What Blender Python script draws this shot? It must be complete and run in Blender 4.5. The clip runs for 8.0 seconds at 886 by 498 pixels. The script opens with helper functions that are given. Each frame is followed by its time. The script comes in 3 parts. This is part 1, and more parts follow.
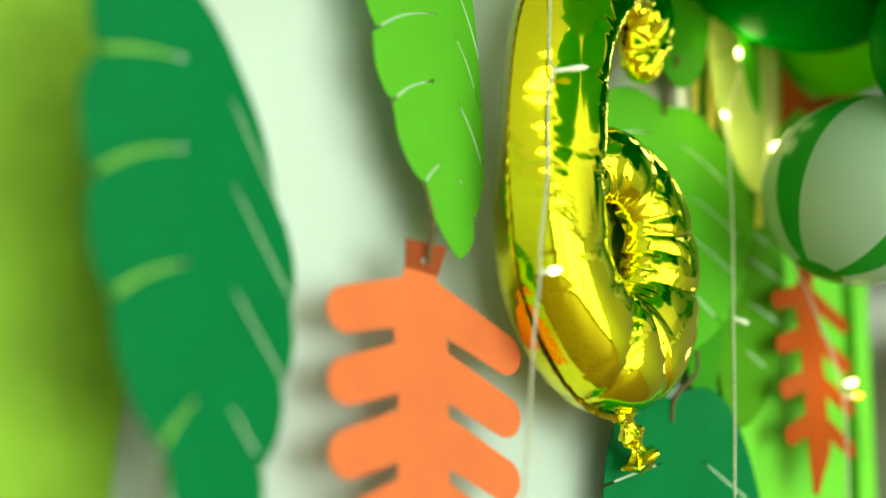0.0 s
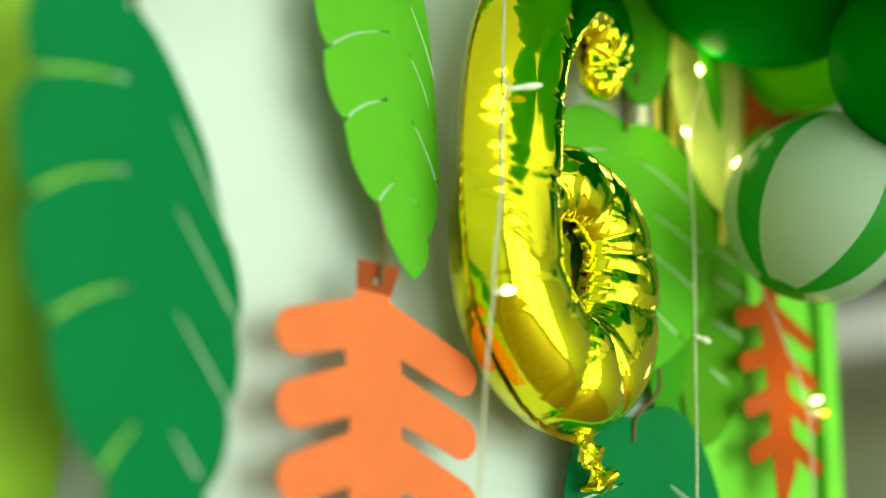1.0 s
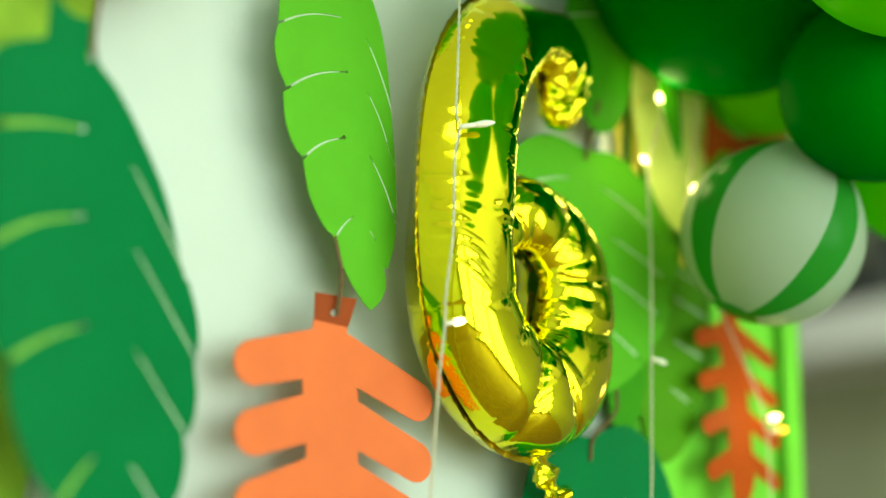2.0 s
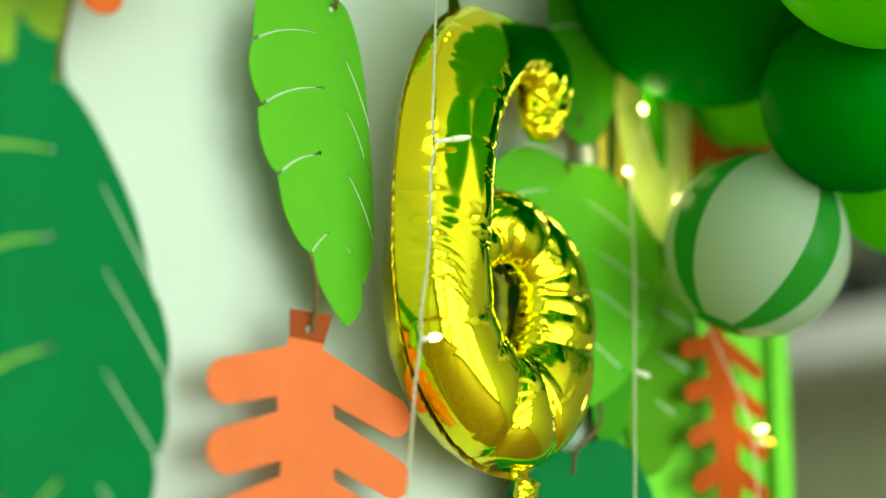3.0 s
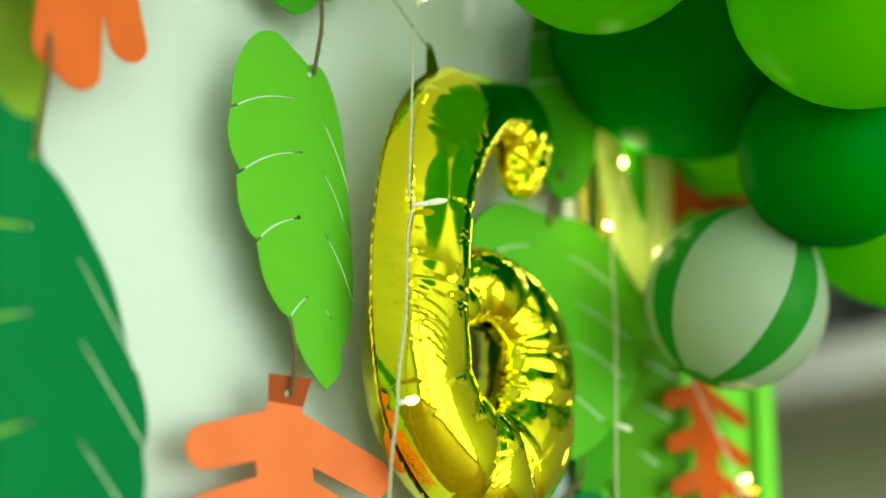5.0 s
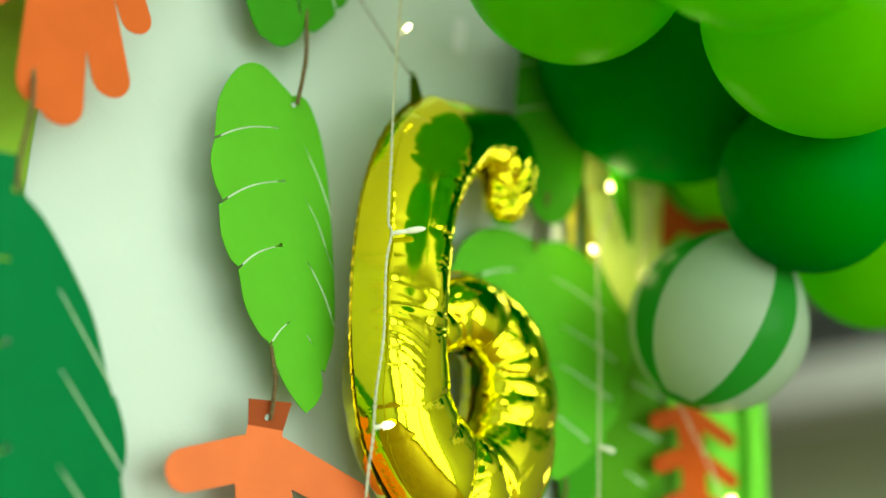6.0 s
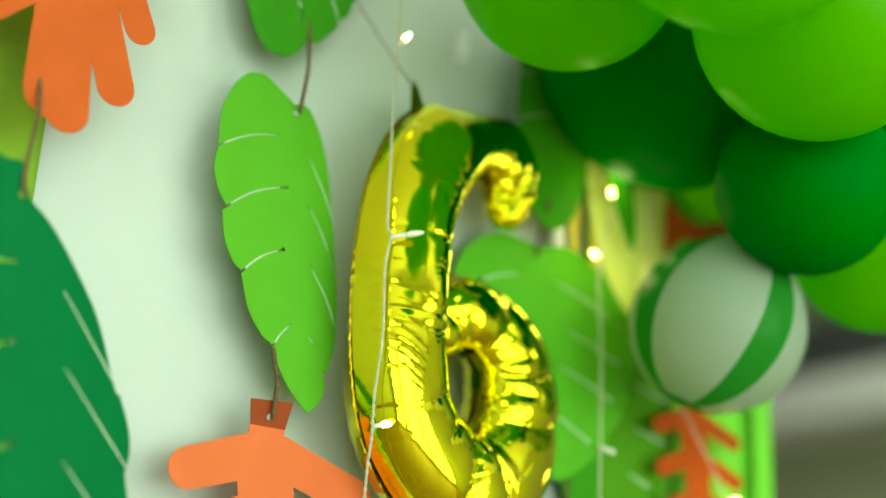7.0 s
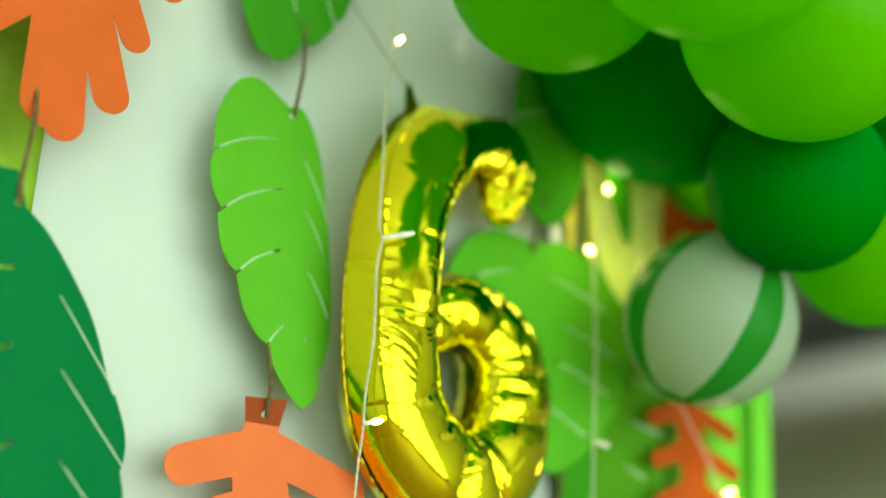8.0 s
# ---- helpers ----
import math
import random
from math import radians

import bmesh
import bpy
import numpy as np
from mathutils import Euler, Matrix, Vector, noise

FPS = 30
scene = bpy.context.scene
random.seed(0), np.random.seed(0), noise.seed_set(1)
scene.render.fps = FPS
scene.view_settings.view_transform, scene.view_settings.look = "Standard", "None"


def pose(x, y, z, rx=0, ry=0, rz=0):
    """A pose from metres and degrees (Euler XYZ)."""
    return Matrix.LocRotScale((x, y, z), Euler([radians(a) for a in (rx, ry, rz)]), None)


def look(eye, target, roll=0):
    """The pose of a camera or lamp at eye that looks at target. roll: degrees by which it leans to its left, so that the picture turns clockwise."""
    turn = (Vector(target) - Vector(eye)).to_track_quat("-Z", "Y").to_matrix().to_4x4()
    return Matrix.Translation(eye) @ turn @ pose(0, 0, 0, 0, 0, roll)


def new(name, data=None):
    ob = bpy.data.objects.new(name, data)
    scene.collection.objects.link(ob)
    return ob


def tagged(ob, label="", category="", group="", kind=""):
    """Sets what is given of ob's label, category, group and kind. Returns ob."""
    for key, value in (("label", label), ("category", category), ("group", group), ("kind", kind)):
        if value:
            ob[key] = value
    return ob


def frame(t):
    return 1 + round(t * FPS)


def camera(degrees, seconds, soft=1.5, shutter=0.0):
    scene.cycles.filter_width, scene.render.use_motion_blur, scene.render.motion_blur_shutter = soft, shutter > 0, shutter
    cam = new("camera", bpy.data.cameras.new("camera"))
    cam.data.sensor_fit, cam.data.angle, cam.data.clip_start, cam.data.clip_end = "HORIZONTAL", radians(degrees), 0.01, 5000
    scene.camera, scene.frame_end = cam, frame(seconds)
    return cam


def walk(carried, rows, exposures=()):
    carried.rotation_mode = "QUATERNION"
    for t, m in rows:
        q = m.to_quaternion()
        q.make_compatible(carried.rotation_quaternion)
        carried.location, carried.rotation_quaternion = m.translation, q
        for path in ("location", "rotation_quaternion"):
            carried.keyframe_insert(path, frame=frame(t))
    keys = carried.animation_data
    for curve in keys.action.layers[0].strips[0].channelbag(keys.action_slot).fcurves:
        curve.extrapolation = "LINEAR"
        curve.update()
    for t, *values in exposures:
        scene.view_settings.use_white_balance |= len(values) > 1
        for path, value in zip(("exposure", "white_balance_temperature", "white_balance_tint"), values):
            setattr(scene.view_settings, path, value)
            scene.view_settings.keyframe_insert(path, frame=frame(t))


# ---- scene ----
cam = camera(38.0, 8.0)
PATH = [
    (0, (-0.464, -0.595, 1.224), (0.778, 0.864, 1.797), 3.3),
    (0.5, (-0.453, -0.595, 1.23), (0.795, 0.858, 1.809), 3.1),
    (1, (-0.444, -0.604, 1.229), (0.805, 0.839, 1.828), 2.8),
    (1.5, (-0.449, -0.635, 1.236), (0.795, 0.817, 1.823), 2.9),
    (3, (-0.426, -0.672, 1.252), (0.792, 0.799, 1.845), 2.6),
    (3.5, (-0.426, -0.673, 1.255), (0.795, 0.793, 1.856), 2.4),
    (4, (-0.426, -0.68, 1.258), (0.793, 0.784, 1.868), 2.2),
    (4.5, (-0.426, -0.685, 1.266), (0.79, 0.778, 1.885), 2.1),
    (6, (-0.408, -0.74, 1.285), (0.747, 0.769, 1.912), 2.8),
    (6.5, (-0.402, -0.755, 1.283), (0.738, 0.763, 1.913), 3.0),
    (7, (-0.398, -0.767, 1.271), (0.709, 0.767, 1.921), 3.0),
    (7.5, (-0.387, -0.782, 1.269), (0.689, 0.772, 1.922), 2.9),
    (8, (-0.387, -0.803, 1.283), (0.684, 0.772, 1.894), 3.3),
]
walk(cam, [(t, look(e, g, r)) for t, e, g, r in PATH], [(0, -0.47, 6500, -12), (3, -0.51, 6500, -12), (6, -0.57, 6500, -13), (8, -0.60, 6500, -13)])

# ---- depth of field: a fast lens, focused on the hanging leaf and the foil numeral
cam.data.dof.use_dof = True
cam.data.dof.focus_distance = 0.835
cam.data.dof.aperture_fstop = 1.45
cam.data.dof.aperture_blades = 0

# ---- world and light
world = bpy.data.worlds.new("sky_world")
scene.world = world
world.use_nodes = True
wn = world.node_tree
sky = wn.nodes.new("ShaderNodeTexSky")
sky.sky_type = "NISHITA"
sky.sun_disc = False
sky.sun_elevation, sky.sun_rotation = radians(38), radians(120)
wn.links.new(sky.outputs[0], wn.nodes["Background"].inputs[0])
wn.nodes["Background"].inputs[1].default_value = 0.12


def area_lamp(name, eye, target, width, height, watts, colour):
    data = bpy.data.lights.new(name, "AREA")
    data.shape, data.size, data.size_y, data.energy, data.color = "RECTANGLE", width, height, watts, colour
    ob = new(name, data)
    ob.matrix_world = look(eye, target)
    return ob


EAST, SOUTH = 3.0, -4.0
# unseen windows added in the south wall: centre x, centre z, width, height, watts
# the first follows the foil's tall highlight; the other two are added fill
UNSEEN_WINDOWS = [(2.10, 1.35, 1.7, 2.4, 80), (0.15, 1.35, 2.1, 2.4, 125), (-1.75, 1.35, 1.3, 2.4, 58)]
for wx, wz, ww, wh, watts in UNSEEN_WINDOWS:
    area_lamp("window_daylight", (wx, SOUTH + 0.03, wz), (wx, 0, wz - 0.1), ww - 0.12, wh - 0.12, watts, (0.97, 1.0, 0.97))
# unseen panels on the ceiling, added as fill light
FILL_PANELS = [(0.4, -1.3), (-1.4, -1.9), (1.9, 1.0)]
for px, py in FILL_PANELS:
    area_lamp("fill_panel_lamp", (px, py, 2.735), (px, py, 0), 0.56, 0.56, 8, (1.0, 0.97, 0.9))


# ---- materials
def shader(name, colour, rough=0.6, metal=0.0, vary=0.12, scale=40, bump=0.15, bump_scale=300, spec=0.5, sheen=0.0):
    """A surface with two scales of variation: soft blotches in its colour, fine relief in its normal."""
    m = bpy.data.materials.new(name)
    m.use_nodes = True
    t = m.node_tree
    b = t.nodes["Principled BSDF"]
    co = t.nodes.new("ShaderNodeTexCoord")
    n1 = t.nodes.new("ShaderNodeTexNoise")
    n1.inputs["Scale"].default_value, n1.inputs["Detail"].default_value = scale, 5
    t.links.new(co.outputs["Object"], n1.inputs["Vector"])
    ramp = t.nodes.new("ShaderNodeMapRange")
    ramp.inputs["From Min"].default_value, ramp.inputs["From Max"].default_value = 0.3, 0.7
    ramp.inputs["To Min"].default_value, ramp.inputs["To Max"].default_value = 1 - vary, 1 + vary
    t.links.new(n1.outputs["Fac"], ramp.inputs["Value"])
    mul = t.nodes.new("ShaderNodeVectorMath")
    mul.operation = "SCALE"
    mul.inputs[0].default_value = colour
    t.links.new(ramp.outputs[0], mul.inputs["Scale"])
    t.links.new(mul.outputs[0], b.inputs["Base Color"])
    n2 = t.nodes.new("ShaderNodeTexNoise")
    n2.inputs["Scale"].default_value, n2.inputs["Detail"].default_value = bump_scale, 4
    t.links.new(co.outputs["Object"], n2.inputs["Vector"])
    bp = t.nodes.new("ShaderNodeBump")
    bp.inputs["Strength"].default_value, bp.inputs["Distance"].default_value = bump, 0.001
    t.links.new(n2.outputs["Fac"], bp.inputs["Height"])
    t.links.new(bp.outputs[0], b.inputs["Normal"])
    b.inputs["Roughness"].default_value, b.inputs["Metallic"].default_value = rough, metal
    b.inputs["Specular IOR Level"].default_value = spec
    if sheen:
        b.inputs["Sheen Weight"].default_value = sheen
    return m


def latex(name, colour, through_light=0.35, rough=0.32):
    """Thin rubber: a soft gloss over a coat that lets some light through."""
    m = shader(name, colour, rough, vary=0.06, scale=12, bump=0.05, bump_scale=900, spec=0.12)
    t = m.node_tree
    mix, tr = t.nodes.new("ShaderNodeMixShader"), t.nodes.new("ShaderNodeBsdfTranslucent")
    tr.inputs["Color"].default_value = (*[min(1, c * 1.4) for c in colour], 1)
    mix.inputs[0].default_value = through_light
    t.links.new(t.nodes["Principled BSDF"].outputs[0], mix.inputs[1])
    t.links.new(tr.outputs[0], mix.inputs[2])
    t.links.new(mix.outputs[0], t.nodes["Material Output"].inputs["Surface"])
    return m


def glow(name, colour, strength):
    m = bpy.data.materials.new(name)
    m.use_nodes = True
    b = m.node_tree.nodes["Principled BSDF"]
    b.inputs["Base Color"].default_value = (*colour, 1)
    b.inputs["Emission Color"].default_value = (*colour, 1)
    b.inputs["Emission Strength"].default_value = strength
    return m


def striped_latex(name, pale, dark, gores, share, phase):
    """Clear-pale rubber printed with dark bands that run from pole to pole."""
    m = latex(name, pale, 0.45, 0.25)
    t = m.node_tree
    b = t.nodes["Principled BSDF"]
    co = t.nodes.new("ShaderNodeTexCoord")
    xyz = t.nodes.new("ShaderNodeSeparateXYZ")
    t.links.new(co.outputs["Object"], xyz.inputs[0])

    def mth(op, a, c):
        n = t.nodes.new("ShaderNodeMath")
        n.operation = op
        for i, v in enumerate((a, c)):
            if isinstance(v, (int, float)):
                n.inputs[i].default_value = v
            else:
                t.links.new(v, n.inputs[i])
        return n.outputs[0]

    ang = mth("ARCTAN2", xyz.outputs[1], xyz.outputs[0])
    saw = mth("FRACT", mth("ADD", mth("MULTIPLY", ang, gores / (2 * math.pi)), phase + 10), 0)
    mask = mth("MAXIMUM", mth("LESS_THAN", saw, share), mth("LESS_THAN", xyz.outputs[2], -0.0655))
    mix = t.nodes.new("ShaderNodeMix")
    mix.data_type = "RGBA"
    mix.inputs["A"].default_value, mix.inputs["B"].default_value = (*pale, 1), (*dark, 1)
    t.links.new(mask, mix.inputs["Factor"])
    t.links.new(mix.outputs["Result"], b.inputs["Base Color"])
    t.links.new(mix.outputs["Result"], t.nodes["Translucent BSDF"].inputs["Color"])
    return m


WALL = shader("wall_paint", (0.545, 0.615, 0.54), 0.62, vary=0.05, scale=5, bump=0.25, bump_scale=140)
BEIGE = shader("beige_wall_paint", (0.34, 0.36, 0.22), 0.7, vary=0.06, scale=4, bump=0.2, bump_scale=120)
CEIL = shader("ceiling_paint", (0.78, 0.78, 0.76), 0.8, vary=0.03, scale=4, bump=0.1)
FLOOR = shader("floor_wood", (0.30, 0.19, 0.10), 0.4, vary=0.25, scale=9, bump=0.1, bump_scale=60)
WHITE = shader("white_paint", (0.74, 0.74, 0.70), 0.4, vary=0.03, scale=8, bump=0.05)
P_LIGHT = shader("light_green_card", (0.122, 0.405, 0.021), 0.55, vary=0.04, scale=30, bump=0.12, bump_scale=700, spec=0.08)
P_MID = shader("mid_green_card", (0.118, 0.415, 0.021), 0.55, vary=0.04, scale=30, bump=0.12, bump_scale=700, spec=0.08)
P_DARK = shader("dark_green_card", (0.055, 0.265, 0.008), 0.55, vary=0.05, scale=30, bump=0.12, bump_scale=700, spec=0.08)
P_OLIVE = shader("olive_green_card", (0.085, 0.265, 0.008), 0.55, vary=0.05, scale=30, bump=0.12, bump_scale=700, spec=0.08)
P_TEAL = shader("teal_green_card", (0.010, 0.154, 0.038), 0.55, vary=0.05, scale=30, bump=0.12, bump_scale=700, spec=0.08)
P_ORANGE = shader("orange_card", (0.70, 0.165, 0.052), 0.55, vary=0.05, scale=30, bump=0.12, bump_scale=700, spec=0.08)
# the orange card again, darkened to paint in the shade on the split leaf
P_ORANGE_SHADED = shader("orange_card_shaded", (0.550, 0.107, 0.019), 0.55, vary=0.05, scale=30, bump=0.12, bump_scale=700, spec=0.08)
P_RED = shader("red_orange_card", (0.36, 0.060, 0.005), 0.55, vary=0.05, scale=30, bump=0.12, bump_scale=700, spec=0.08)
# a darker brown than the orange fern, for its tab
P_TAB = shader("brown_tab_card", (0.30, 0.062, 0.016), 0.6, vary=0.08, scale=40, bump=0.12, bump_scale=700, spec=0.08)
P_PALE = shader("pale_green_card", (0.74, 0.86, 0.24), 0.55, vary=0.06, scale=20, bump=0.12, bump_scale=700, spec=0.08)
CREPE = shader("olive_green_crepe_paper", (0.26, 0.44, 0.033), 0.75, vary=0.16, scale=22, bump=0.5, bump_scale=180, spec=0.2)
CREPE_R = shader("bright_green_crepe_paper", (0.20, 0.62, 0.04), 0.7, vary=0.08, scale=22, bump=0.4, bump_scale=180, spec=0.2)
# lit wall and lit crepe behind the slits, painted as pale colours
P_LIT_SLIT = shader("lit_slit_pale", (0.58, 0.67, 0.50), 0.6, vary=0.05, scale=60, bump=0.1, bump_scale=700, spec=0.05)
P_LIT_SLIT_G = shader("lit_slit_green", (0.26, 0.50, 0.07), 0.6, vary=0.08, scale=60, bump=0.1, bump_scale=700, spec=0.05)
TWINE = shader("jute_twine", (0.17, 0.12, 0.055), 0.9, vary=0.35, scale=400, bump=0.6, bump_scale=1500, spec=0.1)
GOLD = shader("gold_foil", (0.80, 0.74, 0.008), 0.07, 1.0, vary=0.02, scale=20, bump=0.015, bump_scale=60)
for coated in (GOLD,):
    coated.node_tree.nodes["Principled BSDF"].inputs["Coat Weight"].default_value = 0.35
    coated.node_tree.nodes["Principled BSDF"].inputs["Coat Roughness"].default_value = 0.04
    coated.node_tree.nodes["Principled BSDF"].inputs["Coat IOR"].default_value = 1.5
GOLD_STRIP = shader("gold_paper_strip", (0.92, 0.80, 0.12), 0.3, 0.0, vary=0.06, scale=60, bump=0.05, bump_scale=90)
GOLD_SEAM = shader("gold_foil_seam", (0.40, 0.29, 0.02), 0.3, 1.0, vary=0.1, scale=80, bump=0.4, bump_scale=400)
SILVER = shader("white_foil", (0.85, 0.87, 0.85), 0.25, 0.1, vary=0.04, scale=20, bump=0.1)
L_BRIGHT = latex("bright_green_latex", (0.185, 0.555, 0.001), 0.52)
L_DARK = latex("dark_green_latex", (0.0003, 0.20, 0.002), 0.18, 0.5)
L_DARK.node_tree.nodes["Principled BSDF"].inputs["Specular IOR Level"].default_value = 0.05
STRIPE_AXIS = (0.246, -0.355, 0.902)
band = Vector(STRIPE_AXIS).to_track_quat("Z", "Y").inverted() @ Vector((-0.18, -0.915, -0.32))
L_STRIPE = striped_latex("striped_latex", (0.50, 0.61, 0.45), (0.05, 0.33, 0.03), 4, 0.27, 0.135 - math.atan2(band.y, band.x) * 4 / (2 * math.pi))
CLEAR = shader("clear_cable", (0.62, 0.60, 0.42), 0.25, vary=0.1, scale=200, bump=0.05)
LED = glow("led_glow", (1.0, 0.78, 0.30), 16)
AMBER_GLINT = glow("amber_glint_glow", (1.0, 0.33, 0.03), 5)
LED_OFF = shader("led_plastic", (0.86, 0.84, 0.68), 0.2, vary=0.03, bump=0.03)
DARK_GREY = shader("dark_grey_plastic", (0.06, 0.065, 0.06), 0.45)
LAMP = glow("fill_panel_glow", (1.0, 0.97, 0.9), 3.0)


# ---- building tools
def mesh_of(name, verts, faces, smooth=False):
    me = bpy.data.meshes.new(name)
    me.from_pydata([tuple(v) for v in verts], [], [tuple(f) for f in faces])
    if smooth:
        me.polygons.foreach_set("use_smooth", [True] * len(me.polygons))
    me.update()
    return me


def thing(name, me, material, m, label, category, group="", kind=""):
    ob = new(name, me)
    if me is not None and material is not None:
        me.materials.append(material)
    ob.matrix_world = m
    return tagged(ob, label, category, group, kind)


def piece(name, me, material, parent, m=None, label=""):
    ob = new(name, me)
    me.materials.append(material)
    ob.parent = parent
    ob.matrix_basis = m or Matrix.Identity(4)
    return tagged(ob, label)


def box_mesh(name, lo, hi, bevel=0.0):
    bm = bmesh.new()
    bmesh.ops.create_cube(bm, size=1)
    for v in bm.verts:
        v.co = [lo[i] + (v.co[i] + 0.5) * (hi[i] - lo[i]) for i in range(3)]
    if bevel:
        bmesh.ops.bevel(bm, geom=bm.edges[:], offset=bevel, segments=2, affect="EDGES")
    me = bpy.data.meshes.new(name)
    bm.to_mesh(me)
    bm.free()
    return me


def inside(p, poly):
    x, z = p[:, 0], p[:, 1]
    res = np.zeros(len(p), bool)
    a, b = np.asarray(poly), np.roll(np.asarray(poly), -1, 0)
    for (x0, z0), (x1, z1) in zip(a, b):
        if z0 == z1:
            continue
        hit = ((z0 > z) != (z1 > z)) & (x < (x1 - x0) * (z - z0) / (z1 - z0) + x0)
        res ^= hit
    return res


def cut_sheet(name, shapes, cuts, bend, thick=0.0006, step=0.006):
    """A sheet of card in the x-z plane: the union of the shapes less the cuts, bent by bend(x, z) in y, with its thickness."""
    from mathutils.geometry import delaunay_2d_cdt
    pts, edges = [], []
    for poly in (*shapes, *cuts):
        k = len(pts)
        pts += [tuple(map(float, p)) for p in poly]
        edges += [(k + i, k + (i + 1) % len(poly)) for i in range(len(poly))]
    a = np.array(pts)
    lo, hi = a.min(0), a.max(0)
    gx, gz = np.meshgrid(np.arange(lo[0], hi[0], step), np.arange(lo[1], hi[1], step))
    g = np.c_[gx.ravel() + (np.round(gz.ravel() / step) % 2) * step * 0.5, gz.ravel()]
    ok = np.zeros(len(g), bool)
    for s in shapes:
        ok |= inside(g, s)
    g = g[ok]
    v, _, f, *_ = delaunay_2d_cdt([Vector(p) for p in pts] + [Vector(p) for p in g], edges, [], 0, 1e-6)
    v = np.array([tuple(p) for p in v])
    f = np.array([tuple(t) for t in f])
    c = v[f].mean(1)
    keep = np.zeros(len(c), bool)
    for s in shapes:
        keep |= inside(c, s)
    for s in cuts:
        keep &= ~inside(c, s)
    f = f[keep]
    y = np.array([bend(px, pz) for px, pz in v])
    front = np.c_[v[:, 0], y, v[:, 1]]
    n = len(v)
    count = {}
    for t in f:
        for i in range(3):
            e = (int(t[i]), int(t[(i + 1) % 3]))
            count[e] = count.get(e, 0) + 1
    rim = [e for e in count if (e[1], e[0]) not in count]
    faces = [tuple(t) for t in f] + [tuple(int(i) + n for i in t[::-1]) for t in f] + [(b, a2, a2 + n, b + n) for a2, b in rim]
    used = sorted({i for t in faces for i in t})
    new_i = {o: i for i, o in enumerate(used)}
    both = np.r_[front, front + (0, thick, 0)]
    return mesh_of(name, both[used], [[new_i[i] for i in t] for t in faces])


def capsule(a, b, ra, rb, n=14):
    """A finger: round ends of radius ra at a and rb at b."""
    a, b = np.array(a), np.array(b)
    d = math.atan2(b[1] - a[1], b[0] - a[0])
    out = []
    for k in range(n + 1):
        th = d - math.pi / 2 + math.pi * k / n
        out.append((b[0] + rb * math.cos(th), b[1] + rb * math.sin(th)))
    for k in range(n + 1):
        th = d + math.pi / 2 + math.pi * k / n
        out.append((a[0] + ra * math.cos(th), a[1] + ra * math.sin(th)))
    return out


def leaf_outline(base, tip, wl, wr, hl=0.0, hr=0.0, q=1.2, p0=1.0, p1=1.5, n=34):
    """A leaf between base and tip: half-widths wl and wr, shoulders rising by hl and hr beside the stalk."""
    bx, bz = base
    dx, dz = tip[0] - bx, tip[1] - bz
    ln = math.hypot(dx, dz)
    ux, uz = dx / ln, dz / ln
    out = []
    for w, h, side in ((wr, hr, 1), (wl, hl, -1)):
        row = []
        for k in range(n + 1):
            th = math.pi * k / n
            along = ln * ((1 - math.cos(th)) / 2) ** q - h * max(0.0, math.sin(2 * th))
            across = side * w * max(0.0, math.sin(th)) ** (p0 + (p1 - p0) * th / math.pi)
            row.append((bx + ux * along - uz * across, bz + uz * along + ux * across))
        out += row[:-1] if side == 1 else row[:0:-1]
    return out


def lobed(lobes, n=7):
    """An outline of smooth lobes that meet in sharp notches; each lobe is a few places that its edge runs through."""
    out = []
    for lobe in lobes:
        run_ = sample([(x, 0, z) for x, z in lobe], n * (len(lobe) - 1) + 1)
        out += [(p.x, p.z) for p in run_]
    keep = [p for k, p in enumerate(out) if math.hypot(p[0] - out[k - 1][0], p[1] - out[k - 1][1]) > 1e-5]
    return keep


def slit(a, b, w0=0.0006, w1=0.0022, bow=0.0, n=12, mouth=0.0012):
    """A cut from a, inside the leaf, to b on its rim, opening from w0 to w1; bow bends it."""
    a, b = np.array(a), np.array(b)
    d = b - a
    nrm = np.array((-d[1], d[0]))
    nrm = nrm / np.linalg.norm(nrm)
    left, right = [], []
    for k in range(n + 1):
        t = k / n * 1.35
        c = a + d * t + nrm * -bow * math.sin(math.pi * min(t, 1))
        w = w0 + (w1 - w0) * t + (mouth * ((t - 0.8) / 0.5) ** 2 if t > 0.8 else 0)
        left.append(tuple(c + nrm * w / 2))
        right.append(tuple(c - nrm * w / 2))
    return left + right[::-1]


def ring(c, r, n=12):
    return [(c[0] + r * math.cos(2 * math.pi * k / n), c[1] + r * math.sin(2 * math.pi * k / n)) for k in range(n)]


def shifted(polys, o):
    return [[(x - o[0], z - o[1]) for x, z in p] for p in polys]


